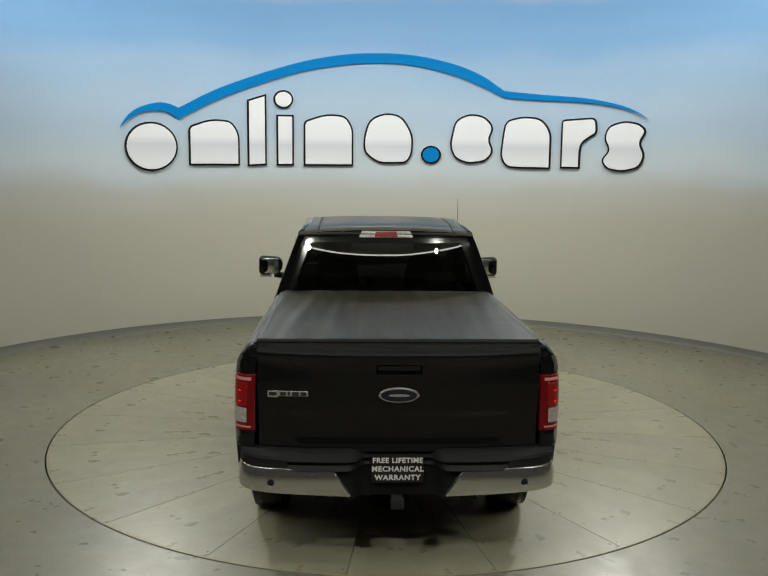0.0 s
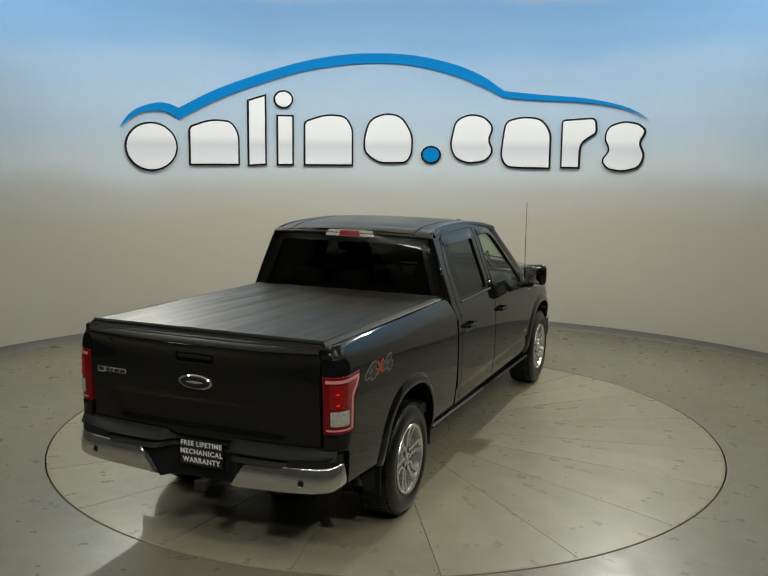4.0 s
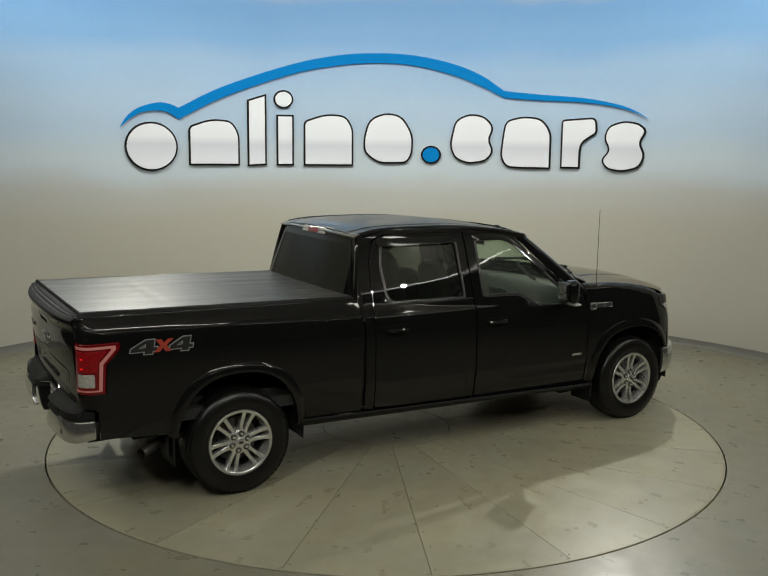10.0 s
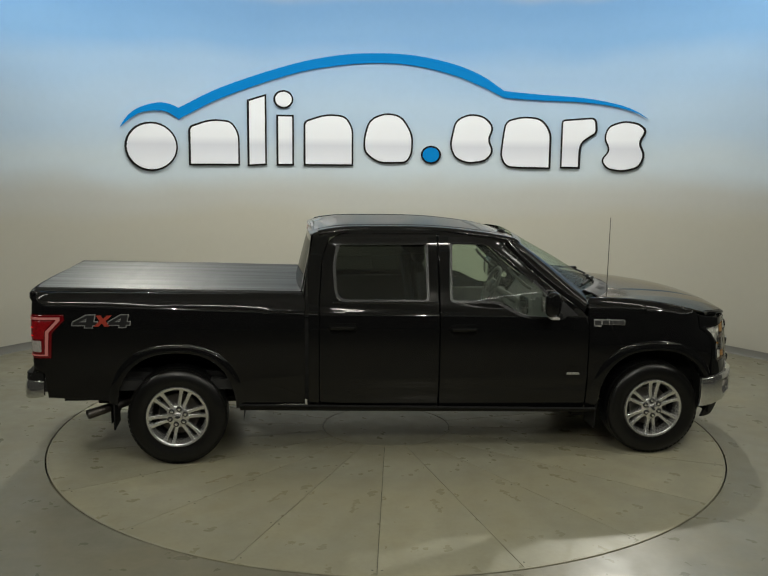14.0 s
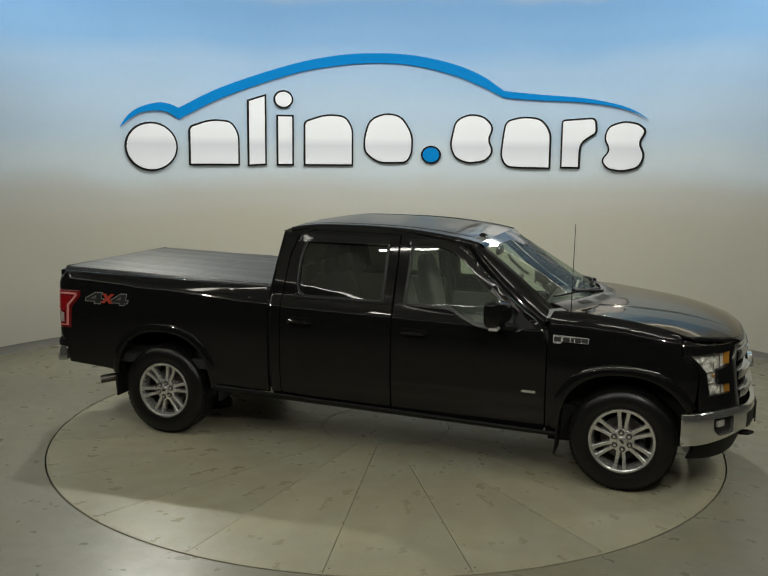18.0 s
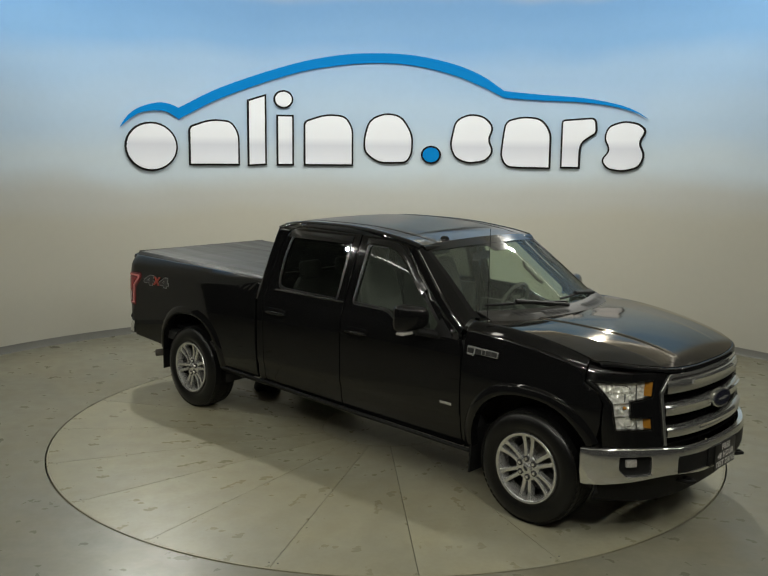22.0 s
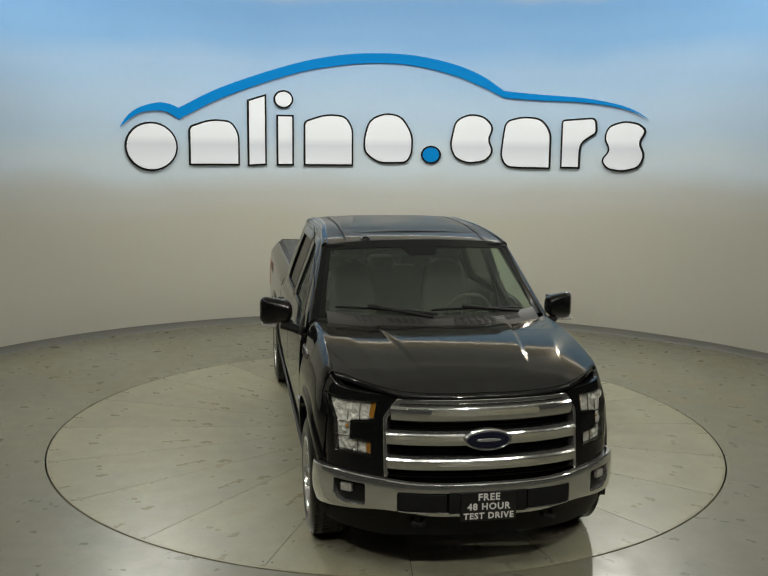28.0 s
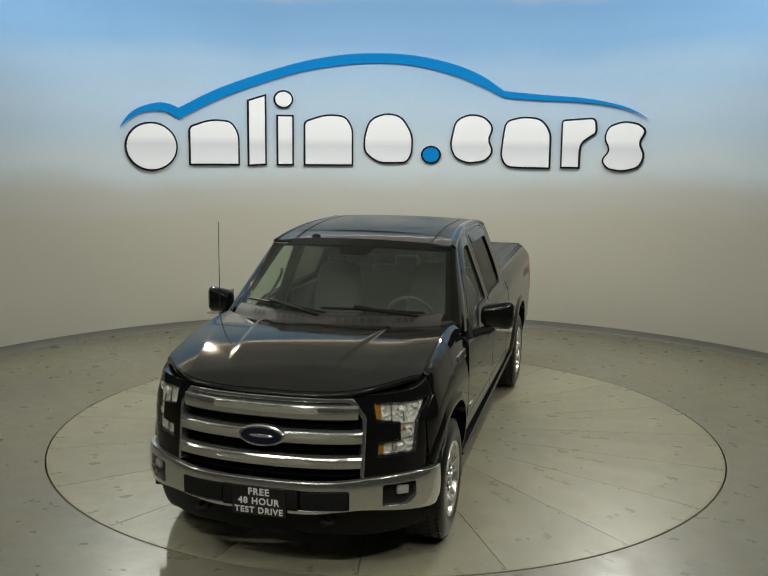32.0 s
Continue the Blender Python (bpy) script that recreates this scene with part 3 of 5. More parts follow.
    loop += [(u, right_o(u)) for u in reversed(ur)] + [(u, hi(u)) for u in reversed(us)] + [(u, left_o(u) + 0.001) for u in reversed(ul[1:])]
    part("bow", patch(loop, lambda u, v, w: on_wall(u, v, w + 0.040), step=(0.25, 9), depth=0.018, bevel=0), SIGNBLUE, sign, "blue bow like a car's roofline")
    return sign

# ---- the truck: x forward from the rear axle, y to its left, z up ----
AXLE, HALFCAR = 3.983, 0.98
door_y = spline([(0.36, 0.885), (0.44, 0.930), (0.54, 0.957), (0.60, 0.961), (0.625, 0.963), (0.660, 0.975), (0.685, 0.9775), (0.75, 0.979), (0.95, 0.981), (1.10, 0.977), (1.18, 0.971), (1.215, 0.966), (1.235, 0.957), (1.27, 0.941), (1.345, 0.914),
                 (1.45, 0.878), (1.60, 0.822), (1.75, 0.766), (1.82, 0.738), (1.87, 0.714), (1.905, 0.686), (1.93, 0.64), (1.942, 0.58)])
bed_y = spline([(0.42, 0.925), (0.56, 0.957), (0.70, 0.973), (0.95, 0.981), (1.15, 0.978), (1.28, 0.970), (1.325, 0.963), (1.345, 0.954), (1.38, 0.930), (1.41, 0.905), (1.435, 0.878)])
fend_y = spline([(0.36, 0.90), (0.50, 0.950), (0.70, 0.974), (0.90, 0.980), (1.02, 0.972), (1.12, 0.955), (1.20, 0.938), (1.28, 0.914), (1.32, 0.890), (1.345, 0.858), (1.36, 0.82)])
nose_rows = [(3.9, 0.975), (4.15, 0.970), (4.34, 0.958), (4.475, 0.915), (4.58, 0.838), (4.70, 0.675), (4.765, 0.55), (4.81, 0.42), (4.845, 0.22), (4.855, 0.0), (4.845, -0.22)]
arc = [3.9]
for a, c in zip(nose_rows, nose_rows[1:]):
    arc.append(arc[-1] + math.dist(a, c))
nose = spline([(s, *p) for s, p in zip(arc, nose_rows)])


def fender_drop(x):
    """How far the wing's shoulder has sunk towards the nose."""
    return 0.158 * max(0.0, (x - 3.4) / 1.1) ** 2.2


def side_y(x, z):
    if x < 1.04:
        k = max(0.0, min(1.0, (z - 0.9) / 0.3))
        if z > 1.30:
            k = 1.0 - 0.55 * min(1.0, (z - 1.30) / 0.12)
        return bed_y(z + 0.038 * (max(x, -1.1) + 1.1) * k)
    if x < 3.395:
        k = max(0.0, min(1.0, (z - 0.95) / 0.2)) * max(0.0, min(1.0, (1.335 - z) / 0.08))
        return door_y(z + 0.018 * (x - 2.1) * k)
    k = max(0.0, min(1.0, (z - 0.85) / 0.25))
    return fend_y(z + min(fender_drop(x), 0.26) * k)


def on_side(u, v, w):
    """The right-hand flank; it wraps round both ends."""
    if u < -1.03:
        r = 0.10
        a = (-1.03 - u) / r
        y = side_y(-1.03, v) - r
        if a < math.pi / 2:
            return Vector((-1.03 - (r + w) * math.sin(a), -(y + (r + w) * math.cos(a)), v))
        return Vector((-1.03 - r - w, -(y - (a - math.pi / 2) * r), v))
    if u > 3.9:
        p, q = nose(u), nose(u + 0.01)
        n = Vector((q.y - p.y, -(q.x - p.x))).normalized() * -1
        k = side_y(min(p.x, 4.6), v) / 0.976
        k = k + (1 - k) * max(0.0, min(1.0, (p.x - 4.42) / 0.22))
        lean = (1.0 - v) * 0.14 * max(0.0, min(1.0, (p.x - 4.3) / 0.35))
        return Vector((p.x + lean + n.x * w, -(p.y * k + n.y * w), v))
    return Vector((u, -(side_y(u, v) + w), v))


def s_at(y):
    """Length along the nose at which it is y off the middle."""
    lo, hi = 3.9, arc[-2]
    for _ in range(40):
        mid = (lo + hi) / 2
        if nose(mid).y > y:
            lo = mid
        else:
            hi = mid
    return lo


def on_nose(y, z, w):
    """The front by its distance right of the middle (negative: left)."""
    p = on_side(s_at(abs(y)), z, w)
    if y < 0:
        p.y = -p.y
    return p


gate_x = spline([(0.70, -1.134), (0.775, -1.140), (0.95, -1.156), (1.137, -1.172), (1.24, -1.181), (1.30, -1.190), (1.335, -1.204), (1.36, -1.221), (1.376, -1.226), (1.39, -1.223)])


def on_tail(y, z, w):
    """The tailgate, bowed in plan, with a lip along its head and a pressed field below the badge; y to the truck's right."""
    soft = lambda q: 3 * max(0.0, min(1.0, q)) ** 2 - 2 * max(0.0, min(1.0, q)) ** 3
    dip = 0.013 * soft((1.035 - z) / 0.035) * soft((z - 0.82) / 0.05) * soft((0.70 - 0.35 * (1.03 - z) - abs(y)) / 0.07)
    bow = (0.03 + 0.045 * soft((z - 1.2) / 0.18)) * (abs(y) / 0.822) ** 3
    return Vector((gate_x(z) - w + dip + bow, -y, z))


def on_back(y, z, w):
    return Vector((0.955 + (z - 1.38) * 0.26 + 0.05 * (abs(y) / 0.85) ** 2.5 - w, -y, z))


def wheel_cut(cx, rx, rz, a0, a1, n=24, cz=0.42):
    """The wheel opening, slightly squared, from angle a0 to a1 (degrees, 0 to the front)."""
    out = []
    for i in range(n + 1):
        a = radians(a0 + (a1 - a0) * i / n)
        c, s = math.cos(a), math.sin(a)
        k = (abs(c) ** 2.4 + abs(s) ** 2.4) ** (-1 / 2.4)
        out.append((cx + rx * k * c, cz + rz * k * s))
    return out


def flare(cx, rx, rz, a0, a1, band, proud, n=36):
    """A moulded lip round a wheel opening."""
    ins, outs = wheel_cut(cx, rx - 0.012, rz - 0.012, a0, a1, n), wheel_cut(cx, rx + band, rz + band, a0, a1, n)
    prof = ((0.0, -0.06), (0.0, proud * 0.85), (0.12, proud), (0.55, proud * 0.8), (0.85, proud * 0.35), (1.0, 0.0), (1.0, -0.015))

    def f(u, v):
        i = round(u * n)
        k = round(v * (len(prof) - 1))
        q, w = prof[k]
        a, c = ins[i], outs[i]
        return on_side(a[0] * (1 - q) + c[0] * q, a[1] * (1 - q) + c[1] * q, w)
    return sheet(f, n, len(prof) - 1)


def build_wheel(parent, x, y, right):
    """Tyre with sidewall and tread, twin-spoke alloy rim, hub, nuts, brake disc."""
    hub = part("wheel", lathe([(0.0, -0.014), (0.040, -0.014), (0.044, -0.022), (0.078, -0.024), (0.091, -0.032), (0.096, -0.06), (0.096, -0.12), (0.0, -0.12)], 32), SATIN, parent, "silver alloy wheel with twin spokes")
    prof = [(0.245, -0.215), (0.262, -0.24), (0.31, -0.262), (0.355, -0.262), (0.385, -0.245), (0.398, -0.215), (0.402, -0.14), (0.398, -0.055), (0.385, -0.025),
            (0.372, -0.012), (0.350, -0.003), (0.325, 0.004), (0.300, 0.004), (0.282, 0.0), (0.268, -0.008), (0.256, -0.006), (0.248, -0.02)]
    tyre = part("tyre", lathe(prof, 72), RUBBER, hub, "black all-terrain tyre", sharp=50)
    blocks = bmesh.new()
    for i in range(60):
        a = math.tau * i / 60
        for h, wd, sh in ((-0.045, 0.030, 0.0), (-0.095, 0.026, 0.4), (-0.14, 0.024, 0.0), (-0.185, 0.026, 0.4), (-0.23, 0.030, 0.0)):
            aa = a + sh * math.tau / 60
            r0 = 0.3995 if abs(h + 0.14) < 0.06 else 0.393
            vs = []
            for rr in (r0 - 0.004, r0 + 0.0035):
                for da, dh in ((-0.040, -wd / 2), (0.040, -wd / 2), (0.040, wd / 2), (-0.040, wd / 2)):
                    ang = aa + da + (dh * 1.2)
                    vs.append(blocks.verts.new((rr * math.cos(ang), h + dh * 1.5, rr * math.sin(ang))))
            for q in ((4, 5, 6, 7), (0, 1, 5, 4), (1, 2, 6, 5), (2, 3, 7, 6), (3, 0, 4, 7)):
                blocks.faces.new([vs[k] for k in q])
    tagged(part("tread", blocks, RUBBER, tyre), kind="stuff")
    part("rim", lathe([(0.251, -0.006), (0.247, 0.001), (0.236, 0.000), (0.228, -0.006), (0.224, -0.022), (0.217, -0.05), (0.212, -0.10), (0.208, -0.2)], 72), SATIN, hub)
    part("barrel", lathe([(0.213, -0.10), (0.20, -0.17), (0.0, -0.175)], 40), DARK, hub, "dark inside of the wheel")
    part("brake_disc", lathe([(0.0, -0.125), (0.165, -0.125), (0.168, -0.13), (0.168, -0.145), (0.0, -0.145)], 40), STEEL, hub)
    part("caliper", box(0.07, 0.155, -0.135, -0.10, -0.09, 0.09, 0.012), DARK, hub)
    one = None
    pair = []
    for d in (-1, 1):
        def f(u, v, d=d):
            r = 0.062 + 0.180 * u
            off = d * (0.0150 + 0.024 * u)
            half = 0.0140 + 0.009 * max(0.0, u - 0.75) / 0.25 + 0.004 * max(0.0, 0.25 - u) / 0.25
            k = (v - 0.5) * 2
            flat = max(-1.0, min(1.0, k * 1.45))
            rise = -0.016 - 0.018 * math.sin(math.pi * min(1.0, 0.15 + u * 0.85)) + 0.012 * u
            drop = -0.045 * max(0.0, abs(k) - 0.69) / 0.31 - 0.003 * max(0.0, abs(flat) - 0.7) / 0.3
            return Vector((r, rise + drop, off + half * flat))
        pair.append(sheet(f, 8, 12))
    spokes = [part("spoke", bm, SATIN, hub, sharp=40) for bm in pair]
    for i in range(6):
        for ob in spokes:
            if i:
                ob = new("spoke", ob.data)
                ob.parent = hub
            ob.rotation_euler.y = math.tau * i / 6 + 0.2
        nut = part("lug_nut", lathe([(0.0, 0.008), (0.011, 0.006), (0.0145, 0.000), (0.0165, -0.012)], 8), CHROME, hub) if one is None else new("lug_nut", one.data)
        one = one or nut
        nut.parent = hub
        a = math.tau * (i + 0.5) / 6 + 0.2
        # flat dark disc standing in for the shade in each nut's recess
        pocket = part("nut_pocket_shade", lathe([(0.0, 0.0), (0.021, 0.0), (0.0225, -0.004)], 14), DARK, hub) if i == 0 else new("nut_pocket_shade", pocket.data)
        pocket.parent = hub
        pocket.location = (0.064 * math.cos(a), -0.0195, 0.064 * math.sin(a))
        nut.location = (0.064 * math.cos(a), -0.018, 0.064 * math.sin(a))
    cap = part("centre_cap", lathe([(0.0, -0.004), (0.030, -0.006), (0.036, -0.010), (0.038, -0.02)], 28), SATIN, hub)
    part("cap_badge", joined(prism(oval(0, 0, 0.021, 0.010, 20), lambda u, v, w: Vector((u, -0.0025 - w * 0.1, v)))), DARK, hub)
    hub.location = (x, y, 0.402)
    # the outside of the wheel faces the truck's right; the left wheels are turned about
    hub.rotation_euler = (0, 0.3 * x, math.pi if right else 0)
    return hub


def build_sides(truck):
    # bed side: one long pressing with the wheel opening and the lamp recess
    lamp_loop = [(-1.215, 0.905), (-1.215, 1.250), (-0.862, 1.250), (-0.858, 1.206), (-0.955, 1.104), (-0.968, 0.905)]
    loop = [(-1.21, 0.805), (-1.045, 0.80), (-1.018, 0.78), (-1.004, 0.578), (-0.60, 0.55)] + wheel_cut(0, 0.485, 0.53, 168, 8) + [(0.53, 0.487), (1.028, 0.487), (1.028, 1.388), (-1.19, 1.424), (-1.21, 1.41),
            (-1.21, 1.253), (-0.858, 1.253), (-0.852, 1.204), (-0.949, 1.102), (-0.962, 0.902), (-1.21, 0.902)]
    both("bed_side", patch(loop, on_side, step=(0.07, 0.04), depth=0.03), PAINT, truck, "glossy black pressed bed side")
    rail = lambda u, v: Vector((-1.10 + 2.135 * u, -(0.865 - 0.05 * v), 1.427 - 0.038 * u + 0.012 * math.sin(math.pi * v)))
    both("bed_rail", sheet(rail, 4, 6, 0.01), TRIM, truck)
    for s, bm in ((1, None), (-1, None)):
        tail = part("tail_lamp", flip(patch(lamp_loop, on_side, step=(0.03, 0.04), depth=0.05, bevel=0.004), s), REDDARK, truck, "red tail lamp lens wrapping the corner")
        tube_loop = [(-1.19, 1.232), (-0.888, 1.232), (-0.888, 1.205), (-0.976, 1.112), (-0.988, 0.925), (-1.19, 0.925), (-1.19, 0.935), (-1.010, 0.935), (-1.000, 1.120), (-0.918, 1.204), (-0.918, 1.214), (-1.19, 1.214)]
        part("light_tube", flip(patch(tube_loop, lambda u, v, w: on_side(u, v, w + 0.004), step=(0.03, 0.08), depth=0.004, bevel=0), s), REDTUBE, tail, "pale tube framing the lamp")
        part("brake_lens", flip(patch([(-1.17, 1.06), (-1.17, 1.200), (-0.945, 1.200), (-1.010, 1.125), (-1.015, 1.06)], lambda u, v, w: on_side(u, v, w + 0.003), step=(0.03, 0.05), depth=0.003, bevel=0.002), s), RED, tail)
        part("reversing_lens", flip(patch(rounded([(-1.165, 0.955), (-1.165, 1.045), (-1.035, 1.045), (-1.035, 0.955)], 0.01), lambda u, v, w: on_side(u, v, w + 0.003), step=(0.03, 0.05), depth=0.003, bevel=0.002), s), WHITELENS, tail, "clear reversing lamp")
        for z in (1.085, 1.150):
            part("led", flip(patch(oval(-1.12, z, 0.012, 0.005, 10), lambda u, v, w: on_side(u, v, w + 0.006), step=(1, 1), depth=0.002, bevel=0), s), LAMPGLOW, tail, "small lit red lamp")
    both("wheel_flare", flare(0, 0.485, 0.53, 170, 5, 0.060, 0.022), PAINT, truck)
    both("wheel_flare", flare(3.975, 0.49, 0.505, 178, 28, 0.062, 0.020), PAINT, truck)
    # four-by-four decal
    for s in (-1, 1):
        um = -0.57
        def lay(u, v, w, s=s):
            p = on_side(um + (u - um) * (1 if s < 0 else -1), v, w)
            return p if s < 0 else Vector((p.x, -p.y, p.z))
        four = [(0, 0.20), (0, 0.44), (0.50, 1), (0.84, 1), (0.84, 0.44), (1, 0.44), (1, 0.20), (0.84, 0.20), (0.84, 0), (0.54, 0), (0.54, 0.20)]
        gap = [(0.27, 0.44), (0.54, 0.44), (0.54, 0.76)]
        cross = [(0, 0), (0.32, 0), (0.5, 0.30), (0.68, 0), (1, 0), (0.69, 0.5), (1, 1), (0.68, 1), (0.5, 0.70), (0.32, 1), (0, 1), (0.31, 0.5)]
        for loop, hole, u0, wd, z0, z1, m1 in ((four, gap, -0.786, 0.185, 1.150, 1.246, DECAL), (cross, None, -0.622, 0.125, 1.156, 1.244, DECALRED), (four, gap, -0.512, 0.165, 1.150, 1.246, DECAL)):
            def put(loop, grow):
                rows = [(u0 + wd * q[0] + 0.22 * (q[1] - 0.5) * (z1 - z0), z0 + (z1 - z0) * q[1]) for q in loop]
                return grown(rows, grow) if grow else rows
            holes = [put(hole, 0.0)] if hole else []
            if hole:
                part("decal_edge", patch(put(four, 0.007), lambda u, v, w: lay(u, v, w + 0.0015), [grown(holes[0], -0.007)], step=(0.2, 0.03), depth=0.001, bevel=0), DECALEDGE, truck, "light grey edge of the four-wheel-drive decal")
            part("decal", patch(put(loop, 0.0), lambda u, v, w: lay(u, v, w + 0.0028), holes, step=(0.2, 0.03), depth=0.001, bevel=0), m1, truck, "dark grey figure of the decal" if hole else "red x of the decal")
    # wings
    loop = [(3.398, 0.40)] + [p for p in wheel_cut(3.975, 0.49, 0.505, 180, 26)] + [(4.450, 0.662), (4.490, 0.80)]
    loop = loop + [(4.508, 0.955), (4.480, 1.02), (4.378, 1.08), (4.378, 1.195)]
    loop = loop + [(x, 1.347 - fender_drop(x)) for x in (4.375, 4.33, 4.28, 4.2, 4.1, 4.0, 3.9, 3.8, 3.7, 3.6, 3.5)] + [(3.42, 1.342), (3.398, 1.30)]
    both("front_wing", patch(loop, on_side, step=(0.05, 0.035), depth=0.03), PAINT, truck, "glossy black front wing")
    # lower sills
    both("sill", sheet(lambda u, v: Vector((0.50 + 2.98 * u, -(0.955 - 0.05 * v * v - 0.02 * v), 0.50 - 0.055 * v - 0.085 * u * (1 - 0.2 * v))), 6, 5, 0.02), TRIM, truck)
    both("door_badge", patch(rounded([(3.21, 0.712), (3.32, 0.710), (3.32, 0.729), (3.21, 0.731)], 0.005), lambda u, v, w: on_side(u, v, w + 0.006), step=(1, 1), depth=0.005, bevel=0.001), SATIN, truck, "small silver door badge")
    # wing badge: plain bars
    for s in (-1, 1):
        def lay(u, v, w, s=s):
            p = on_side(u, v, w + 0.008)
            return p if s < 0 else Vector((p.x, -p.y, p.z))
        frame_ = part("wing_badge", patch(rounded([(3.435, 1.118), (3.50, 1.112), (3.50, 1.13), (3.705, 1.125), (3.705, 1.168), (3.435, 1.178)], 0.008), lay, step=(0.1, 1), depth=0.007, bevel=0.001), SATIN, truck, "silver model badge of plain bars")
        for u0, u1 in ((3.447, 3.492), (3.515, 3.56), (3.575, 3.592), (3.605, 3.645), (3.655, 3.695)):
            part("badge_bar", patch([(u0 - 0.003, 1.132), (u1 + 0.003, 1.131), (u1 + 0.003, 1.163), (u0 - 0.003, 1.165)], lambda u, v, w: lay(u, v, w + 0.002), step=(1, 1), depth=0.002, bevel=0), DARK, frame_)


def flip(bm, s):
    return mirrored(bm) if s < 0 else bm


# door outlines on the flank
REAR_DOOR = [(1.148, 0.50), (2.128, 0.445), (2.128, 1.30), (2.128, 1.868), (1.36, 1.872), (1.235, 1.83), (1.175, 1.66), (1.148, 1.30)]
REAR_WIN = rounded([(1.29, 1.345), (2.035, 1.335), (2.035, 1.79), (1.31, 1.795), (1.275, 1.62)], [0.09, 0.03, 0.03, 0.05, 0.05])
FRONT_DOOR = [(2.140, 0.444), (3.388, 0.40), (3.390, 1.12), (3.35, 1.235), (3.12, 1.402), (2.91, 1.578), (2.735, 1.745), (2.62, 1.842), (2.54, 1.866), (2.140, 1.868)]
FRONT_WIN = rounded([(2.235, 1.335), (2.62, 1.325), (2.74, 1.255), (2.86, 1.205), (3.17, 1.195), (3.20, 1.24), (2.98, 1.44), (2.79, 1.615), (2.68, 1.72), (2.58, 1.785), (2.25, 1.79)], [0.03, 0.1, 0.08, 0.1, 0.02, 0.04, 0.02, 0.02, 0.05, 0.06, 0.03])


def build_cab(truck):
    for s in (1, -1):
        rear = part("rear_door", flip(patch(rounded(REAR_DOOR, [0.03, 0.03, 0, 0.02, 0.06, 0.06, 0.05, 0.02]), on_side, [REAR_WIN], step=(0.09, 0.018), depth=0.035), s), PAINT, truck, "glossy black rear door")
        front = part("front_door", flip(patch(rounded(FRONT_DOOR, [0.03, 0.03, 0.05, 0.03, 0, 0, 0, 0.05, 0.05, 0.02]), on_side, [FRONT_WIN], step=(0.09, 0.018), depth=0.035), s), PAINT, truck, "glossy black front door")
        part("window", flip(patch(grown(REAR_WIN, 0.012), lambda u, v, w: on_side(u, v, w - 0.014), step=(0.2, 0.06), depth=0, bevel=0), s), PRIVACY, rear, "dark privacy glass")
        part("window", flip(patch(grown(FRONT_WIN, 0.010), lambda u, v, w: on_side(u, v, w - 0.014), step=(0.2, 0.06), depth=0, bevel=0), s), GLASS, front, "lightly tinted glass")
        # dark rubber round the windows
        part("window_seal", flip(patch(grown(REAR_WIN, 0.016), lambda u, v, w: on_side(u, v, w + 0.003), [grown(REAR_WIN, -0.006)], step=(0.2, 0.06), depth=0.01, bevel=0), s), RUBBER, rear)
        part("window_seal", flip(patch(grown(FRONT_WIN, 0.016), lambda u, v, w: on_side(u, v, w + 0.003), [grown(FRONT_WIN, -0.006)], step=(0.2, 0.06), depth=0.01, bevel=0), s), RUBBER, front)
        # stick-on rain visors along the window tops
        part("rain_visor", flip(sheet(lambda u, v: on_side(1.27 + 0.78 * u, 1.842 - 0.060 * v, 0.004 + 0.014 * math.sin(v * 1.57) * (1 - abs(2 * u - 1) ** 8)), 12, 5), s), GLOSS, rear, "smoked window visor")
        vis = spline([(0, 2.22, 1.842), (0.5, 2.50, 1.835), (0.68, 2.65, 1.78), (1.0, 2.95, 1.52)])
        def visor(u, v):
            p = vis(u)
            return on_side(p.x - 0.03 * v * u, p.y - 0.048 * v, 0.004 + 0.014 * math.sin(v * 1.57) * (1 - abs(2 * u - 1) ** 8))
        part("rain_visor", flip(sheet(visor, 16, 5), s), GLOSS, front, "smoked window visor")
        for door, x, z in ((rear, 1.33, 1.118), (front, 2.325, 1.095)):
            part("handle_cup", flip(patch(rounded([(x - 0.115, z - 0.05), (x + 0.12, z - 0.05), (x + 0.12, z + 0.05), (x - 0.115, z + 0.05)], 0.035), lambda u, v, w: on_side(u, v, w + 0.002), step=(0.2, 0.2), depth=0.004, bevel=0.001), s), GLOSS, door)
            part("door_handle", flip(tube([on_side(x - 0.10, z + 0.012, 0.006), on_side(x - 0.09, z + 0.014, 0.03), on_side(x, z + 0.015, 0.042), on_side(x + 0.09, z + 0.013, 0.036), on_side(x + 0.112, z + 0.01, 0.006)], [0.014, 0.016, 0.017, 0.017, 0.014], 10), s), PAINT, door, "black pull handle")
        part("belt_moulding", flip(sheet(lambda u, v: on_side(1.26 + 0.86 * u, 1.333 - 0.004 * u - 0.016 * v, 0.003 + 0.005 * math.sin(math.pi * v)), 8, 4), s), GLOSS, rear)
        # mirror
        arm = part("mirror_arm", flip(tube([(3.16, -0.915, 1.20), (3.10, -1.00, 1.225), (3.06, -1.08, 1.245)], [0.035, 0.032, 0.035], 10), s), TRIM, front)
        bm = box(2.985, 3.145, -1.245, -1.005, 1.235, 1.455, 0.055, 4)
        for v in bm.verts:
            far = (-v.co.y - 1.005) / 0.24
            if v.co.x > 3.06:
                v.co.x -= 0.05 * far * far + 0.35 * (v.co.z - 1.345) ** 2
            v.co.x -= 0.05 * far
            v.co.z -= (0.03 * (1 - far) if v.co.z > 1.345 else -0.035 * (1 - far))
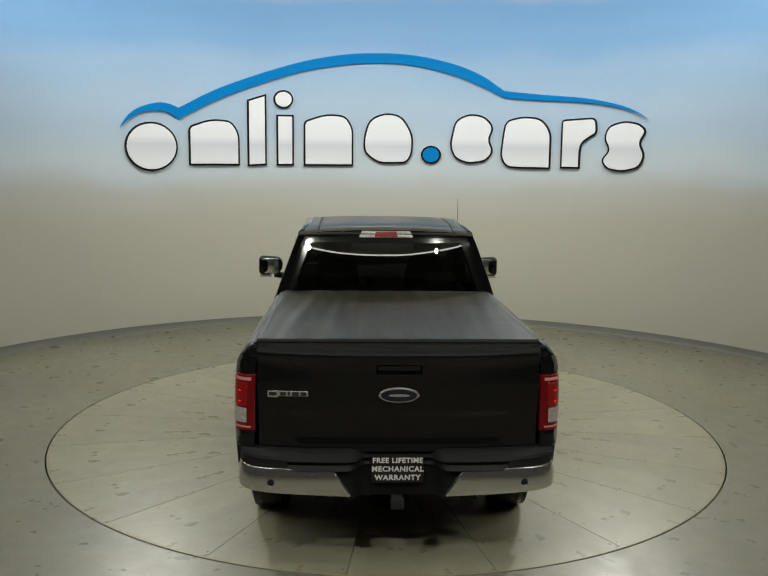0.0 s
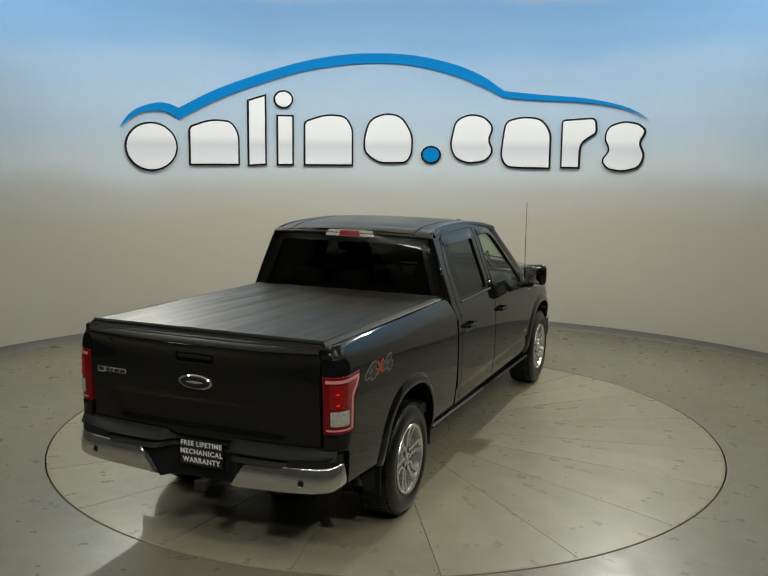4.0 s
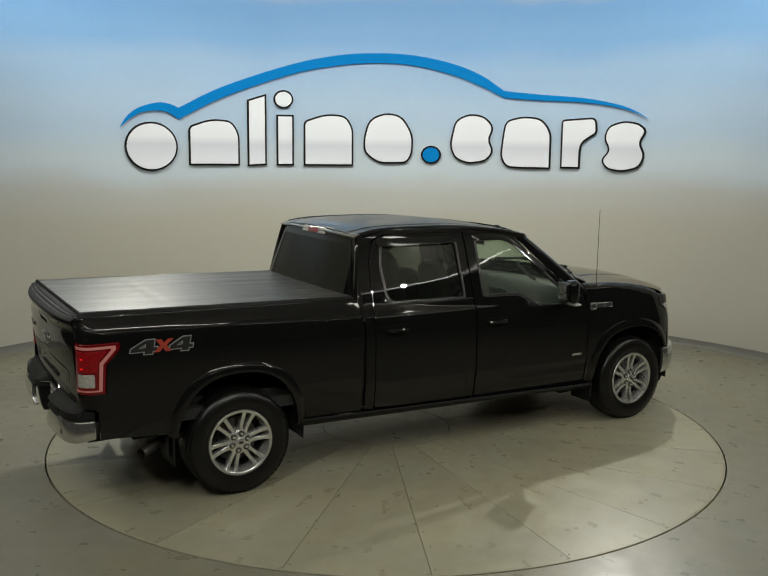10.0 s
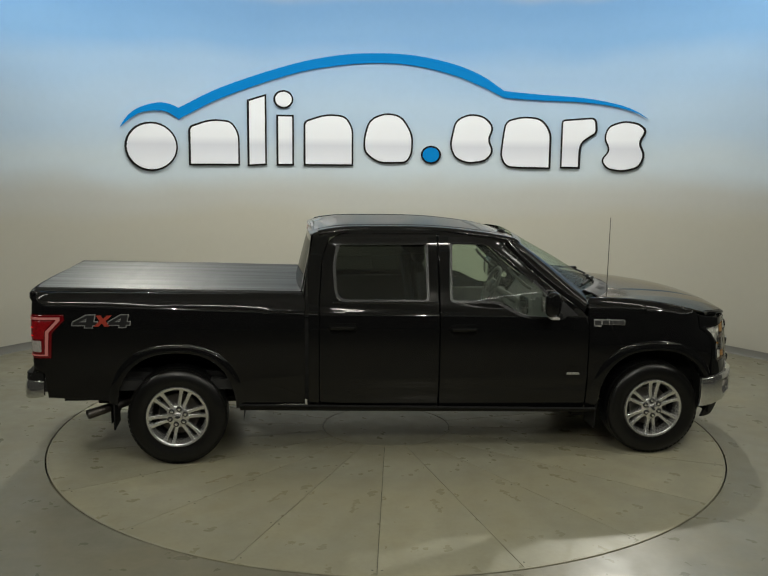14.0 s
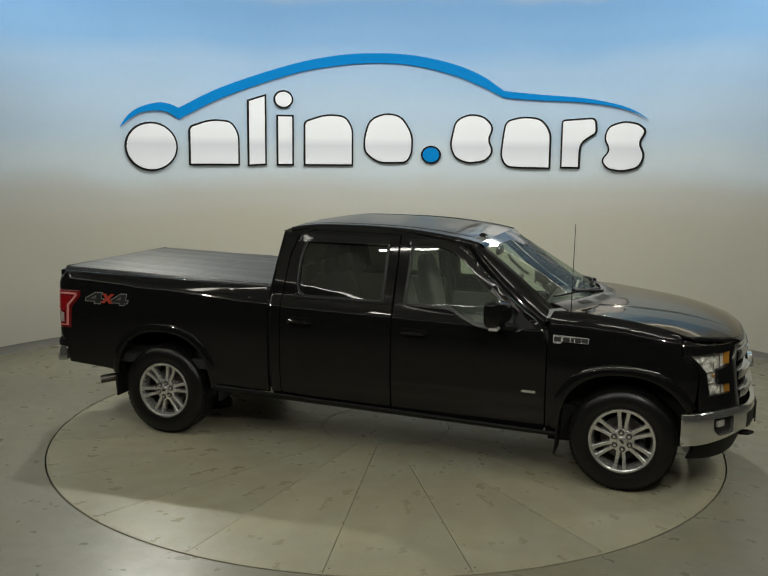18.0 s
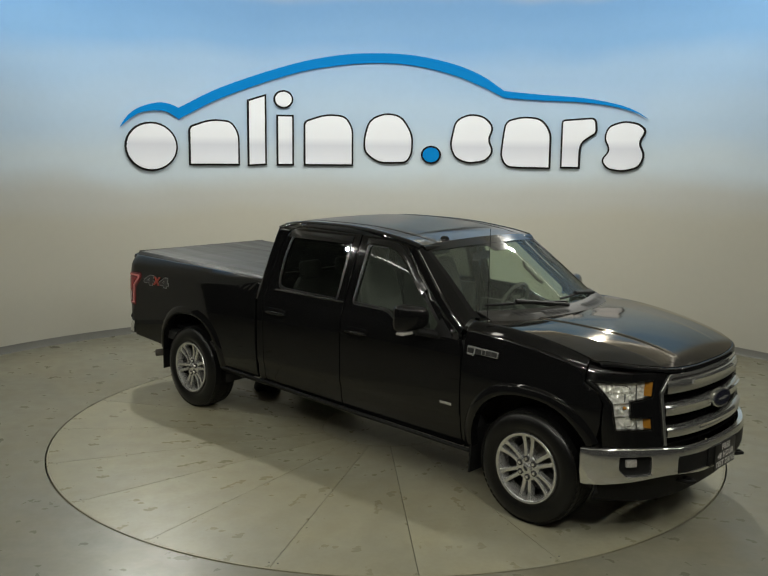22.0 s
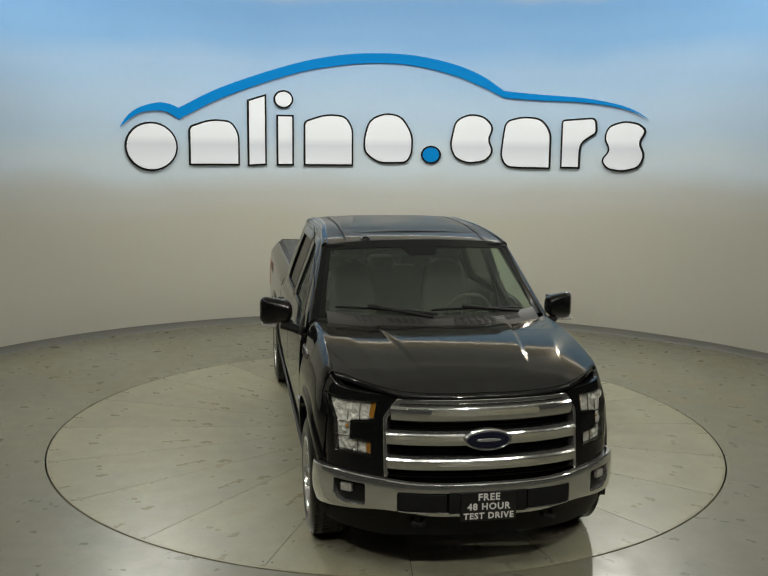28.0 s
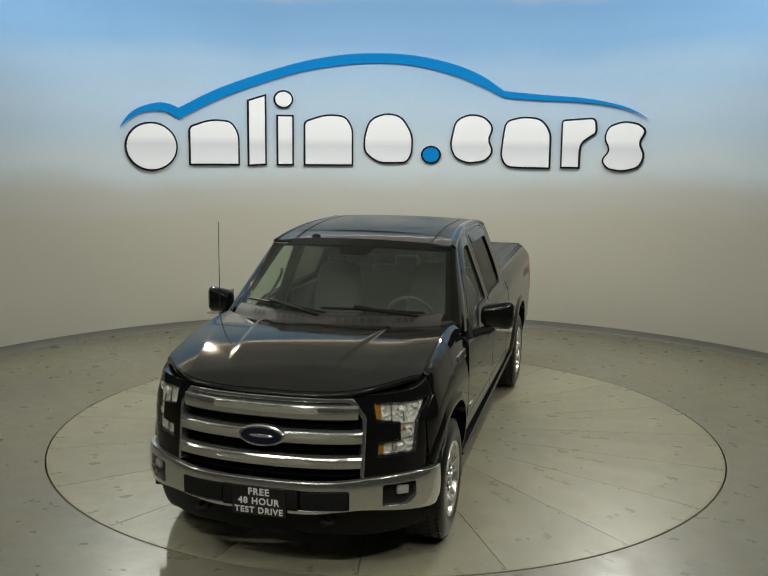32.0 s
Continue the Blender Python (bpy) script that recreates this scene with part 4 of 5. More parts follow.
        part("mirror_cap", flip(bm, s), PAINT, arm, "glossy black mirror housing")
        part("mirror_glass", flip(box(2.955, 2.968, -1.222, -1.04, 1.268, 1.425, 0.005), s), CHROME, arm, "mirror glass")
        part("mirror_lamp", flip(box(2.99, 3.06, -1.235, -1.12, 1.226, 1.246, 0.006), s), WHITELENS, arm, "clear puddle lamp strip")
        part("mirror_sail", flip(patch(rounded([(3.10, 1.20), (3.30, 1.21), (3.16, 1.34)], 0.01), lambda u, v, w: on_side(u, v, w + 0.006), step=(1, 1), depth=0.01, bevel=0.002), s), TRIM, front)
        # cab corner behind the rear door, roof rail and front pillar
        cpost = [(1.058, 0.50), (1.142, 0.495), (1.142, 1.30), (1.169, 1.66), (1.23, 1.836), (1.36, 1.876), (1.36, 1.918), (1.22, 1.900), (1.10, 1.862), (1.06, 1.60), (1.058, 1.35)]
        part("cab_corner", flip(patch(cpost, on_side, step=(0.04, 0.035), depth=0.03), s), PAINT, truck, "glossy black rear cab pillar")
        part("roof_rail", flip(patch([(1.36, 1.874), (2.545, 1.871), (2.625, 1.848), (2.74, 1.752), (2.80, 1.79), (2.80, 1.822), (2.65, 1.855), (2.44, 1.884), (2.2, 1.908), (1.95, 1.92), (1.36, 1.919)], on_side, step=(0.12, 0.012), depth=0.02, bevel=0.001), s), PAINT, truck)
        edge = spline([(0, 3.355, 1.238), (0.3, 3.125, 1.405), (0.6, 2.915, 1.581), (0.87, 2.74, 1.749), (1.0, 2.70, 1.79)])

        def pillar(u, v):
            q = edge(u)
            a = on_side(q.x, q.y, 0.0)
            c = on_screen(-1, u, 0.006)
            m = a.lerp(c, v)
            return m + (Vector((0.35, -0.5, 0.5)).normalized() * 0.028 * math.sin(math.pi * v))
        part("front_pillar", flip(sheet(pillar, 14, 8), s), PAINT, truck, "glossy black windscreen pillar")

        def corner(u, v):
            z = 1.22 + 0.645 * u
            a = on_side(1.06 + 0.03 * max(0, (z - 1.6) / 0.3), z, 0)
            c = on_back(abs(a.y) - 0.055, z, 0)
            m = a.lerp(c, v)
            return m + Vector((-0.5, -0.8, 0)) * 0.02 * math.sin(math.pi * v)
        part("cab_edge", flip(sheet(corner, 14, 6), s), PAINT, truck)
        for x0, z0, z1 in ((1.145, 0.52, 1.80), (2.134, 0.46, 1.85), (3.393, 0.44, 1.20), (1.043, 0.52, 1.36)):
            part("inner_pillar", flip(sheet(lambda u, v: on_side(x0 - 0.045 + 0.09 * u, z0 + (z1 - z0) * v, -0.042), 4, 14, 0.008), s), DARK, truck)
    # rear of the cab with its window
    out = [(-(door_y(z) - 0.052), z) for z in (1.25, 1.4, 1.55, 1.7, 1.80, 1.84, 1.862)] + [(-0.5, 1.885), (-0.25, 1.898), (0.0, 1.902)]
    loop = out + [(-y, z) for y, z in reversed(out[:-1])]
    win = rounded([(-0.80, 1.375), (0.80, 1.375), (0.645, 1.825), (-0.645, 1.825)], [0.06, 0.06, 0.05, 0.05])
    part("cab_back", patch(loop, on_back, [win], step=(0.1, 0.05), depth=0.02), PAINT, truck, "glossy black rear cab panel")
    part("rear_window", patch(grown(win, 0.01), lambda u, v, w: on_back(u, v, w + 0.003), step=(0.1, 0.06), depth=0.004, bevel=0), REARGLASS, truck, "dark tinted rear window")
    part("window_border", patch(grown(win, 0.012), lambda u, v, w: on_back(u, v, w + 0.006), [grown(win, -0.028)], step=(0.1, 0.06), depth=0.003, bevel=0), FRIT, truck)
    stop = part("stop_lamp", patch(rounded([(-0.225, 1.842), (0.225, 1.842), (0.20, 1.894), (-0.20, 1.894)], 0.012), lambda u, v, w: on_back(u, v, w + 0.016), step=(0.1, 0.1), depth=0.02), WHITELENS, truck, "high stop lamp with red middle")
    part("stop_lens", patch(rounded([(-0.095, 1.846), (0.095, 1.846), (0.085, 1.890), (-0.085, 1.890)], 0.006), lambda u, v, w: on_back(u, v, w + 0.020), step=(0.1, 0.1), depth=0.004), RED, stop)
    # roof with two shallow ditches
    top = spline([(1.07, 1.858), (1.12, 1.878), (1.2, 1.897), (1.37, 1.916), (1.7, 1.921), (1.95, 1.919), (2.2, 1.908), (2.44, 1.884), (2.65, 1.855), (2.80, 1.824), (2.86, 1.805)])

    def roof(u, v):
        k = 2 * v - 1
        x = 1.075 + 1.715 * u + 0.06 * u * (1 - k * k) - 0.012 * (1 - u) * (1 - k * k)
        z = top(x)
        half = door_y(min(z, 1.921)) + 0.004
        y = k * half
        z += 0.023 * (1 - abs(k) ** 2.6) * min(1, 0.75 + u * 2)
        z -= 0.008 * math.exp(-((abs(y) - 0.555) / 0.011) ** 2)
        return Vector((x, y, z))
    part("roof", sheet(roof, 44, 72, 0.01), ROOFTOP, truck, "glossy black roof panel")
    def brow(u, v):
        p = roof(1.0, 0.5 + (u - 0.5) * 0.985)
        a = v * 1.5
        return p + Vector((0.048 * math.sin(a), 0, -0.048 * (1 - math.cos(a)) - 0.001))
    part("roof_brow", sheet(brow, 40, 12), PAINT, truck, "rolled front edge of the roof")
    for k in (0.0, 1.0):
        part("roof_edge", tube([roof(i / 24, k) + Vector((0, 0.014 - 0.028 * k, -0.026)) for i in range(1, 25)], 0.034, 20), PAINT, truck, "rounded roof edge")
    for sy in (-1, 1):
        def ditch(u, v):
            x = 0.04 + 0.92 * u
            h = roof(x, 1.0).y
            return roof(x, 0.5 + sy * (0.555 + 0.007 * (2 * v - 1)) / (2 * h)) + Vector((0, 0, 0.006))
        part("roof_moulding", sheet(ditch, 24, 2), TRIM, truck)
    part("roof_aerial", lathe([(0.0, 0.022), (0.02, 0.020), (0.034, 0.010), (0.04, -0.004)], 20, "z"), GLOSS, truck, "small black roof aerial dome", m=pose(2.75, -0.40, 1.858, 0, 8, 0))


def on_screen(k, v, w):
    """The windscreen: k from -1 (right) to 1 across, v from its foot to its head."""
    a = abs(k)
    half = 0.838 - 0.128 * v
    x = 3.735 - 0.885 * v - (0.355 - 0.29 * v) * a ** 2.1
    z = 1.352 + 0.505 * v - 0.035 * v * a ** 2.2 + 0.012 * math.sin(math.pi * min(1, max(0, v)))
    return Vector((x + 0.5 * w, k * half, z + 0.85 * w))


def build_screen(truck):
    part("windscreen", sheet(lambda u, v: on_screen(2 * u - 1, v, 0), 30, 20), GLASS, truck, "clear curved windscreen")
    def border(loops):
        bm = joined(*loops)
        return bm
    rim = [sheet(lambda u, v: on_screen(2 * u - 1, 0.00 + 0.075 * v, 0.004), 30, 2), sheet(lambda u, v: on_screen(2 * u - 1, 0.90 + 0.10 * v, 0.004), 30, 2)]
    for k in (-1, 1):
        rim.append(sheet(lambda u, v: on_screen(k * (0.955 + 0.045 * u), v, 0.004), 2, 20))
    rim.append(sheet(lambda u, v: on_screen((2 * u - 1) * (0.20 - 0.06 * (1 - v)), 0.79 + 0.12 * v, 0.003), 6, 4))
    part("screen_border", border(rim), FRIT, truck, "black border printed on the glass")
    # cowl: a sloping plastic strip between bonnet and glass with four groups of slots, then the wipers
    def shelf(u, v):
        k = 0.94 * (2 * u - 1)
        top = on_screen(k, 0.066, 0.006)
        foot = Vector((3.835 - 0.345 * abs(k) ** 2.1, top.y, 1.336 - 0.010 * abs(k) ** 3))
        return top.lerp(foot, v) + Vector((0.3, 0, 0.7)) * (0.008 * math.sin(v * math.pi))
    cowl = part("cowl", sheet(shelf, 40, 6, 0.01), COWLM, truck, "black grained plastic cowl with slots")
    for y0, y1, count in ((-0.60, -0.47, 3), (-0.38, -0.13, 5), (0.09, 0.42, 6), (0.50, 0.63, 3)):
        step = (y1 - y0) / count
        for i in range(count):
            y = y0 + step * i

            def slot(u, v, y=y, wide=step * 0.64):
                a = y + wide * u + 0.014 * (v - 0.5)
                return shelf(0.5 + a / 1.57, 0.28 + 0.38 * v) + Vector((0.005, 0, 0.014))
            part("vent_slot", sheet(slot, 2, 3), DARK, cowl)
    for y0, y1, yp in ((-0.72, -0.02, -0.50), (-0.06, 0.66, 0.18)):
        blade = part("wiper", tube([on_screen(y / 0.83, 0.125 + 0.025 * math.sin(i * 3) - 0.045 * i, 0.022) for i, y in [(j / 6, y0 + (y1 - y0) * j / 6) for j in range(7)]], 0.009, 8), TRIM, truck, "black windscreen wiper")
        part("wiper_arm", tube([on_screen(yp / 0.83, 0.138, 0.035), on_screen((yp + 0.20) / 0.83, 0.10, 0.036), on_screen((yp + 0.44) / 0.83, 0.045, 0.030)], [0.017, 0.012, 0.014], 8), TRIM, blade)


bonnet_mid = spline([(3.5, 1.362), (3.75, 1.364), (3.98, 1.359), (4.29, 1.333), (4.53, 1.291), (4.70, 1.240), (4.78, 1.196), (4.85, 1.145)])


def bonnet_z(x, y):
    """Height of the bonnet: a broad plateau with two soft inner creases, sloping from its shoulders to the wings."""
    mid = bonnet_mid(x) - 0.010
    edge = 1.349 - fender_drop(x)
    g = max(0.0, min(1.0, (x - 3.55) / 1.1))
    shoulder = 0.775 - 0.215 * g
    high = mid - (0.010 + 0.022 * g) * (abs(y) / shoulder) ** 2
    rim = mid - (0.010 + 0.022 * g)
    if abs(y) < shoulder:
        z = high
    else:
        q = (abs(y) - shoulder) / (0.85 - shoulder)
        z = rim + (edge - rim) * (0.75 * q + 0.25 * q * q)
    k = max(0.0, min(1.0, (x - 3.8) / 0.95))
    crease = 0.47 - 0.15 * k
    fade = 1.0 / (1.0 + math.exp((x - 4.55) / 0.07))
    return z + 0.009 / (1 + math.exp(-(crease - abs(y)) / 0.0050)) * (1 - 0.4 * k) * fade


def build_bonnet(truck):
    front = spline([(-0.848, 4.42), (-0.80, 4.47), (-0.70, 4.60), (-0.55, 4.735), (-0.3, 4.80), (0, 4.815), (0.3, 4.80), (0.55, 4.735), (0.70, 4.60), (0.80, 4.47), (0.848, 4.42)])
    back = spline([(-0.848, 3.47), (-0.6, 3.655), (-0.3, 3.775), (0, 3.815), (0.3, 3.775), (0.6, 3.655), (0.848, 3.47)])

    def f(u, v):
        y = (2 * v - 1) * 0.848
        x = back(y) + (front(y) - back(y)) * u
        return Vector((x, y, bonnet_z(x, y)))
    part("bonnet", sheet(f, 50, 260, 0.012), BONNETSHEEN, truck, "glossy black bonnet with raised middle and creases", sharp=50)
    # the bonnet's rolled front edge, down to the grille
    def lip(u, v):
        y = (2 * u - 1) * 0.845
        x = front(y)
        a = v * 1.45
        return Vector((x + 0.028 * math.sin(a), y, bonnet_z(x, y) - 0.032 * (1 - math.cos(a)) - 0.004))
    part("bonnet_lip", sheet(lip, 48, 6), PAINT, truck)
    part("aerial", tube([(3.552, -0.885, 1.27), (3.553, -0.886, 1.345), (3.56, -0.884, 2.023)], [0.012, 0.0035, 0.0024], 8), TRIM, truck, "thin black whip aerial")


def build_front(truck):
    yg = 0.592
    HL = [(0.945, 1.092), (0.618, 1.104), (0.640, 0.985), (0.765, 0.962), (0.770, 0.872), (0.655, 0.862), (0.655, 0.775), (0.860, 0.775), (0.872, 0.955), (0.905, 1.02)]
    for s in (1, -1):
        face = [(0.905, 0.665), (yg, 0.655), (yg, 1.02), (0.52, 1.125), (0.55, 1.145), (0.70, 1.148), (0.85, 1.158), (0.93, 1.178), (0.948, 1.192), (0.948, 1.08), (0.915, 1.02), (0.897, 0.955), (0.905, 0.80)]
        part("front_face", flip(patch(face, on_nose, [grown(HL, -0.001)], step=(0.04, 0.05), depth=0.04), s), PAINT, truck, "glossy black panel round the headlamp")
        lampbox = part("headlamp", flip(patch(HL, lambda u, v, w: on_nose(u, v, w - 0.030), step=(0.02, 0.02), depth=0.0, bevel=0), s), BOWL, truck, "clear headlamp with chrome reflector and amber markers")
        part("lens", flip(patch(HL, on_nose, step=(0.05, 0.06), depth=0.04, bevel=0.004), s), LENS, lampbox, "clear plastic lens")
        for y, z, r in ((0.79, 1.035, 0.036), (0.87, 1.045, 0.030), (0.785, 0.825, 0.032), (0.825, 0.90, 0.024)):
            c = on_nose(y, z, -0.03)
            part("projector", lathe([(0.0, 0.018), (r * 0.6, 0.012), (r * 0.85, 0.0), (r, 0.012), (r * 1.05, -0.03)], 20, "x"), BOWL, lampbox, m=pose(c.x, c.y * s, c.z, 0, 0, -38 * s))
        for y0, z0, z1, slant in ((0.628, 0.998, 1.088, 0.016), (0.660, 0.788, 0.853, 0.0)):
            part("amber_marker", flip(sheet(lambda u, v: on_nose(y0 + 0.040 * u + slant * (1 - v), z0 + (z1 - z0) * v, -0.002 - 0.028 * u), 3, 3), s), AMBER, lampbox, "amber marker reflector")
        for y0, z0, y1, z1 in ((0.725, 1.075, 0.735, 0.972), (0.79, 1.072, 0.80, 0.965), (0.78, 0.955, 0.855, 0.950), (0.775, 0.868, 0.858, 0.868), (0.745, 0.862, 0.745, 0.790)):
            part("lamp_rib", flip(tube([on_nose(y0, z0, -0.022), on_nose(y1, z1, -0.022)], 0.0045, 6), s), CHROME, lampbox)
        part("bulb", flip(lathe([(0.0, 0.012), (0.009, 0.006), (0.011, -0.01)], 12, "x"), s), AMBER, lampbox, "small amber bulb", m=pose(*(on_nose(0.80, 0.925, -0.02) if s > 0 else on_nose(-0.80, 0.925, -0.02))))
        part("lamp_bezel", flip(patch(grown(HL, 0.001), lambda u, v, w: on_nose(u, v, w - 0.002), [grown(HL, -0.010)], step=(0.06, 0.06), depth=0.03, bevel=0), s), GLOSS, lampbox)
    # grille
    gr = part("grille", patch([(-0.58, 0.66), (0.58, 0.66), (0.58, 1.02), (0.50, 1.12), (-0.50, 1.12), (-0.58, 1.02)], lambda u, v, w: on_nose(u, v, w - 0.05), step=(0.1, 0.1), depth=0), DARK, truck, "chrome three-bar grille with black slats")
    OUT = rounded([(-yg, 0.668), (-yg + 0.02, 0.668), (-yg + 0.02, 1.01), (-0.495, 1.105), (0.495, 1.105), (yg - 0.02, 1.01), (yg - 0.02, 0.668), (yg, 0.668), (yg, 1.02), (0.515, 1.128), (-0.515, 1.128), (-yg, 1.02)], 0.012, 3)
    part("surround", patch(OUT, lambda u, v, w: on_nose(u, v, w + 0.012), step=(0.06, 0.06), depth=0.05, bevel=0.003), CHROME, gr, "chrome grille surround")
    for zc, h, hw in ((1.045, 0.098, 0.545), (0.897, 0.082, 0.572), (0.752, 0.076, 0.572)):
        def bar(u, v, zc=zc, h=h, hw=hw):
            y = (2 * u - 1) * hw
            prof = ((-0.52, -0.05), (-0.5, 0.002), (-0.38, 0.016), (0.05, 0.026), (0.28, 0.026), (0.42, 0.018), (0.5, 0.002), (0.52, -0.05))
            z, w = prof[round(v * 7)]
            return on_nose(y, zc + z * h, w)
        part("grille_bar", sheet(bar, 30, 7), GRILLECHROME, gr, "curved chrome grille bar", 28)
    for zc, hz, hw in ((1.050, 0.030, 0.34), (0.905, 0.020, 0.54), (0.758, 0.018, 0.30)):
        inset = rounded([(-hw, zc - hz), (hw, zc - hz), (hw - 0.025, zc + hz), (-hw + 0.025, zc + hz)], 0.008)
        part("bar_inset", patch(inset, lambda u, v, w: on_nose(u, v, w + 0.029 + (v - zc) * 0.45), step=(0.08, 0.02), depth=0.012, bevel=0.004), CHROME, gr, "raised chrome panel on the grille bar")
    for z in (0.672, 0.690, 0.705, 0.80, 0.815, 0.83, 0.845, 0.95, 0.965, 0.98):
        part("slat", sheet(lambda u, v: on_nose((2 * u - 1) * 0.565, z + 0.009 * (v - 0.5), -0.012 - 0.03 * abs(2 * v - 1)), 20, 4), GLOSS, gr)
    em = part("badge_rim", patch(oval(0, 0.905, 0.142, 0.062, 40), lambda u, v, w: on_nose(u, v, w + 0.052), step=(0.05, 0.05), depth=0.03, bevel=0.007), CHROME, gr, "chrome oval badge rim")
    part("badge_field", patch(oval(0, 0.905, 0.124, 0.049, 40), lambda u, v, w: on_nose(u, v, w + 0.0555), step=(0.05, 0.05), depth=0.004, bevel=0.002), BLUE, em, "plain dark blue oval")
    part("badge_bar", patch(oval(0, 0.905, 0.070, 0.009, 24), lambda u, v, w: on_nose(u, v, w + 0.058), step=(0.05, 0.05), depth=0.002, bevel=0.001), SATIN, em, "plain silver bar")
    # bumper
    rows = [(4.40, 0.968), (4.465, 0.962), (4.555, 0.925), (4.67, 0.825), (4.76, 0.71), (4.835, 0.59), (4.90, 0.43), (4.937, 0.22), (4.945, 0.0), (4.937, -0.22)]
    ss = [0.0]
    for a, c in zip(rows, rows[1:]):
        ss.append(ss[-1] + math.dist(a, c))
    plan = spline([(q, *p) for q, p in zip(ss, rows)])
    mid = ss[8]

    def on_bumper(u, v, w):
        """u: arc length right of the middle."""
        p, q = plan(mid - abs(u)), plan(mid - abs(u) + 0.01)
        n = Vector((-(q.y - p.y), q.x - p.x)).normalized()
        k = (v - 0.55) / 0.13
        bulge = 0.012 * (1 - min(1, k * k)) - (0.02 * max(0, k - 0.5) ** 2) - 0.02 * max(0, -k - 0.4) ** 2
        return Vector((p.x + n.x * (w + bulge), -(p.y + n.y * (w + bulge)) * (1 if u > 0 else -1), v))

    topz = spline([(0, 0.648), (0.4, 0.650), (0.6, 0.660), (0.85, 0.668), (1.0, 0.668), (1.25, 0.650)])
    botz = spline([(0, 0.452), (0.3, 0.456), (0.5, 0.474), (0.62, 0.478), (0.8, 0.455), (1.0, 0.430), (1.25, 0.400)])
    us = [mid * i / 20 for i in range(21)]
    loop = [(-u, botz(u)) for u in reversed(us[1:])] + [(u, botz(u)) for u in us] + [(u, topz(u)) for u in reversed(us)] + [(-u, topz(u)) for u in us[1:]]
    fogs = [rounded([(sg * 0.735, 0.492), (sg * 0.90, 0.485), (sg * 0.955, 0.535), (sg * 0.955, 0.618), (sg * 0.735, 0.618)], 0.018) for sg in (1, -1)]
    slot = rounded([(-0.535, 0.480), (0.535, 0.480), (0.535, 0.598), (-0.535, 0.598)], 0.02)
    bump = part("front_bumper", patch(loop, on_bumper, [slot, *fogs], step=(0.05, 0.02), depth=0.03, bevel=0.005), CHROME, truck, "chrome front bumper with black inserts")
    part("bumper_slot", patch(grown(slot, 0.01), lambda u, v, w: on_bumper(u, v, w - 0.03), step=(0.1, 0.1), depth=0, bevel=0), DARK, bump)
    for sg in (1, -1):
        part("bumper_insert", patch(rounded([(sg * 0.245, 0.482), (sg * 0.53, 0.484), (sg * 0.53, 0.594), (sg * 0.245, 0.590)], 0.015), lambda u, v, w: on_bumper(u, v, w - 0.004), step=(0.08, 0.05), depth=0.02), TRIM, bump, "black plastic bumper insert")
        cup = part("fog_recess", patch(grown(fogs[0 if sg > 0 else 1], 0.006), lambda u, v, w: on_bumper(u, v, w - 0.035), step=(0.1, 0.1), depth=0, bevel=0), TRIM, bump)
        c = on_bumper(sg * 0.87, 0.572, -0.02)
        part("fog_lamp", box(-0.02, 0.008, -0.038, 0.038, -0.026, 0.026, 0.008), WHITELENS, cup, "clear rectangular fog lamp", m=pose(c.x, c.y, c.z, 0, 0, -sg * 38))
        part("bumper_end", patch([(sg * 1.02, 0.50), (sg * 1.03, 0.50), (sg * 1.03, 0.52), (sg * 1.02, 0.52)], lambda u, v, w: on_bumper(u, v, w - 0.01), step=(1, 1), depth=0.01, bevel=0), TRIM, bump)
        hook = tube([(4.78, sg * 0.43, 0.40), (4.90, sg * 0.43, 0.405), (4.93, sg * 0.40, 0.41), (4.90, sg * 0.37, 0.405), (4.78, sg * 0.37, 0.40)], 0.014, 8)
        part("tow_hook", hook, TRIM, bump, "black tow hook")
    part("plate_bracket", box(4.935, 4.955, -0.235, 0.235, 0.474, 0.606, 0.008), TRIM, bump)
    plate = part("front_plate", box(4.957, 4.966, -0.168, 0.168, 0.428, 0.605, 0.006), PLATE, bump, "black advertising plate with white words")
    lay = lambda u, v, w: Vector((4.968, u, v))
    for text, z, size in (("FREE", 0.574, 0.058), ("48 HOUR", 0.516, 0.056), ("TEST DRIVE", 0.460, 0.052)):
        for word in lettering(text, size, lay, 0.0, z, 1.15):
            part("word", word, WHITE, plate, "white word")
    # valance below
    vt = [(sg * u, 0.47) for sg, u in ((-1, 1.06), (1, 1.06))]
    low = spline([(-1.06, 0.30), (-0.7, 0.270), (-0.4, 0.285), (0, 0.295), (0.4, 0.285), (0.7, 0.270), (1.06, 0.30)])
    vloop = vt[::-1] + [(-1.06 + 2.12 * i / 24, low(-1.06 + 2.12 * i / 24)) for i in range(25)]
    part("valance", patch(vloop, lambda u, v, w: on_bumper(u, max(v, 0.43), w - 0.035) + Vector((-0.42 * (0.47 - v), 0, min(0, v - 0.43))), step=(0.06, 0.04), depth=0.02), TRIM, truck, "black plastic lower valance")


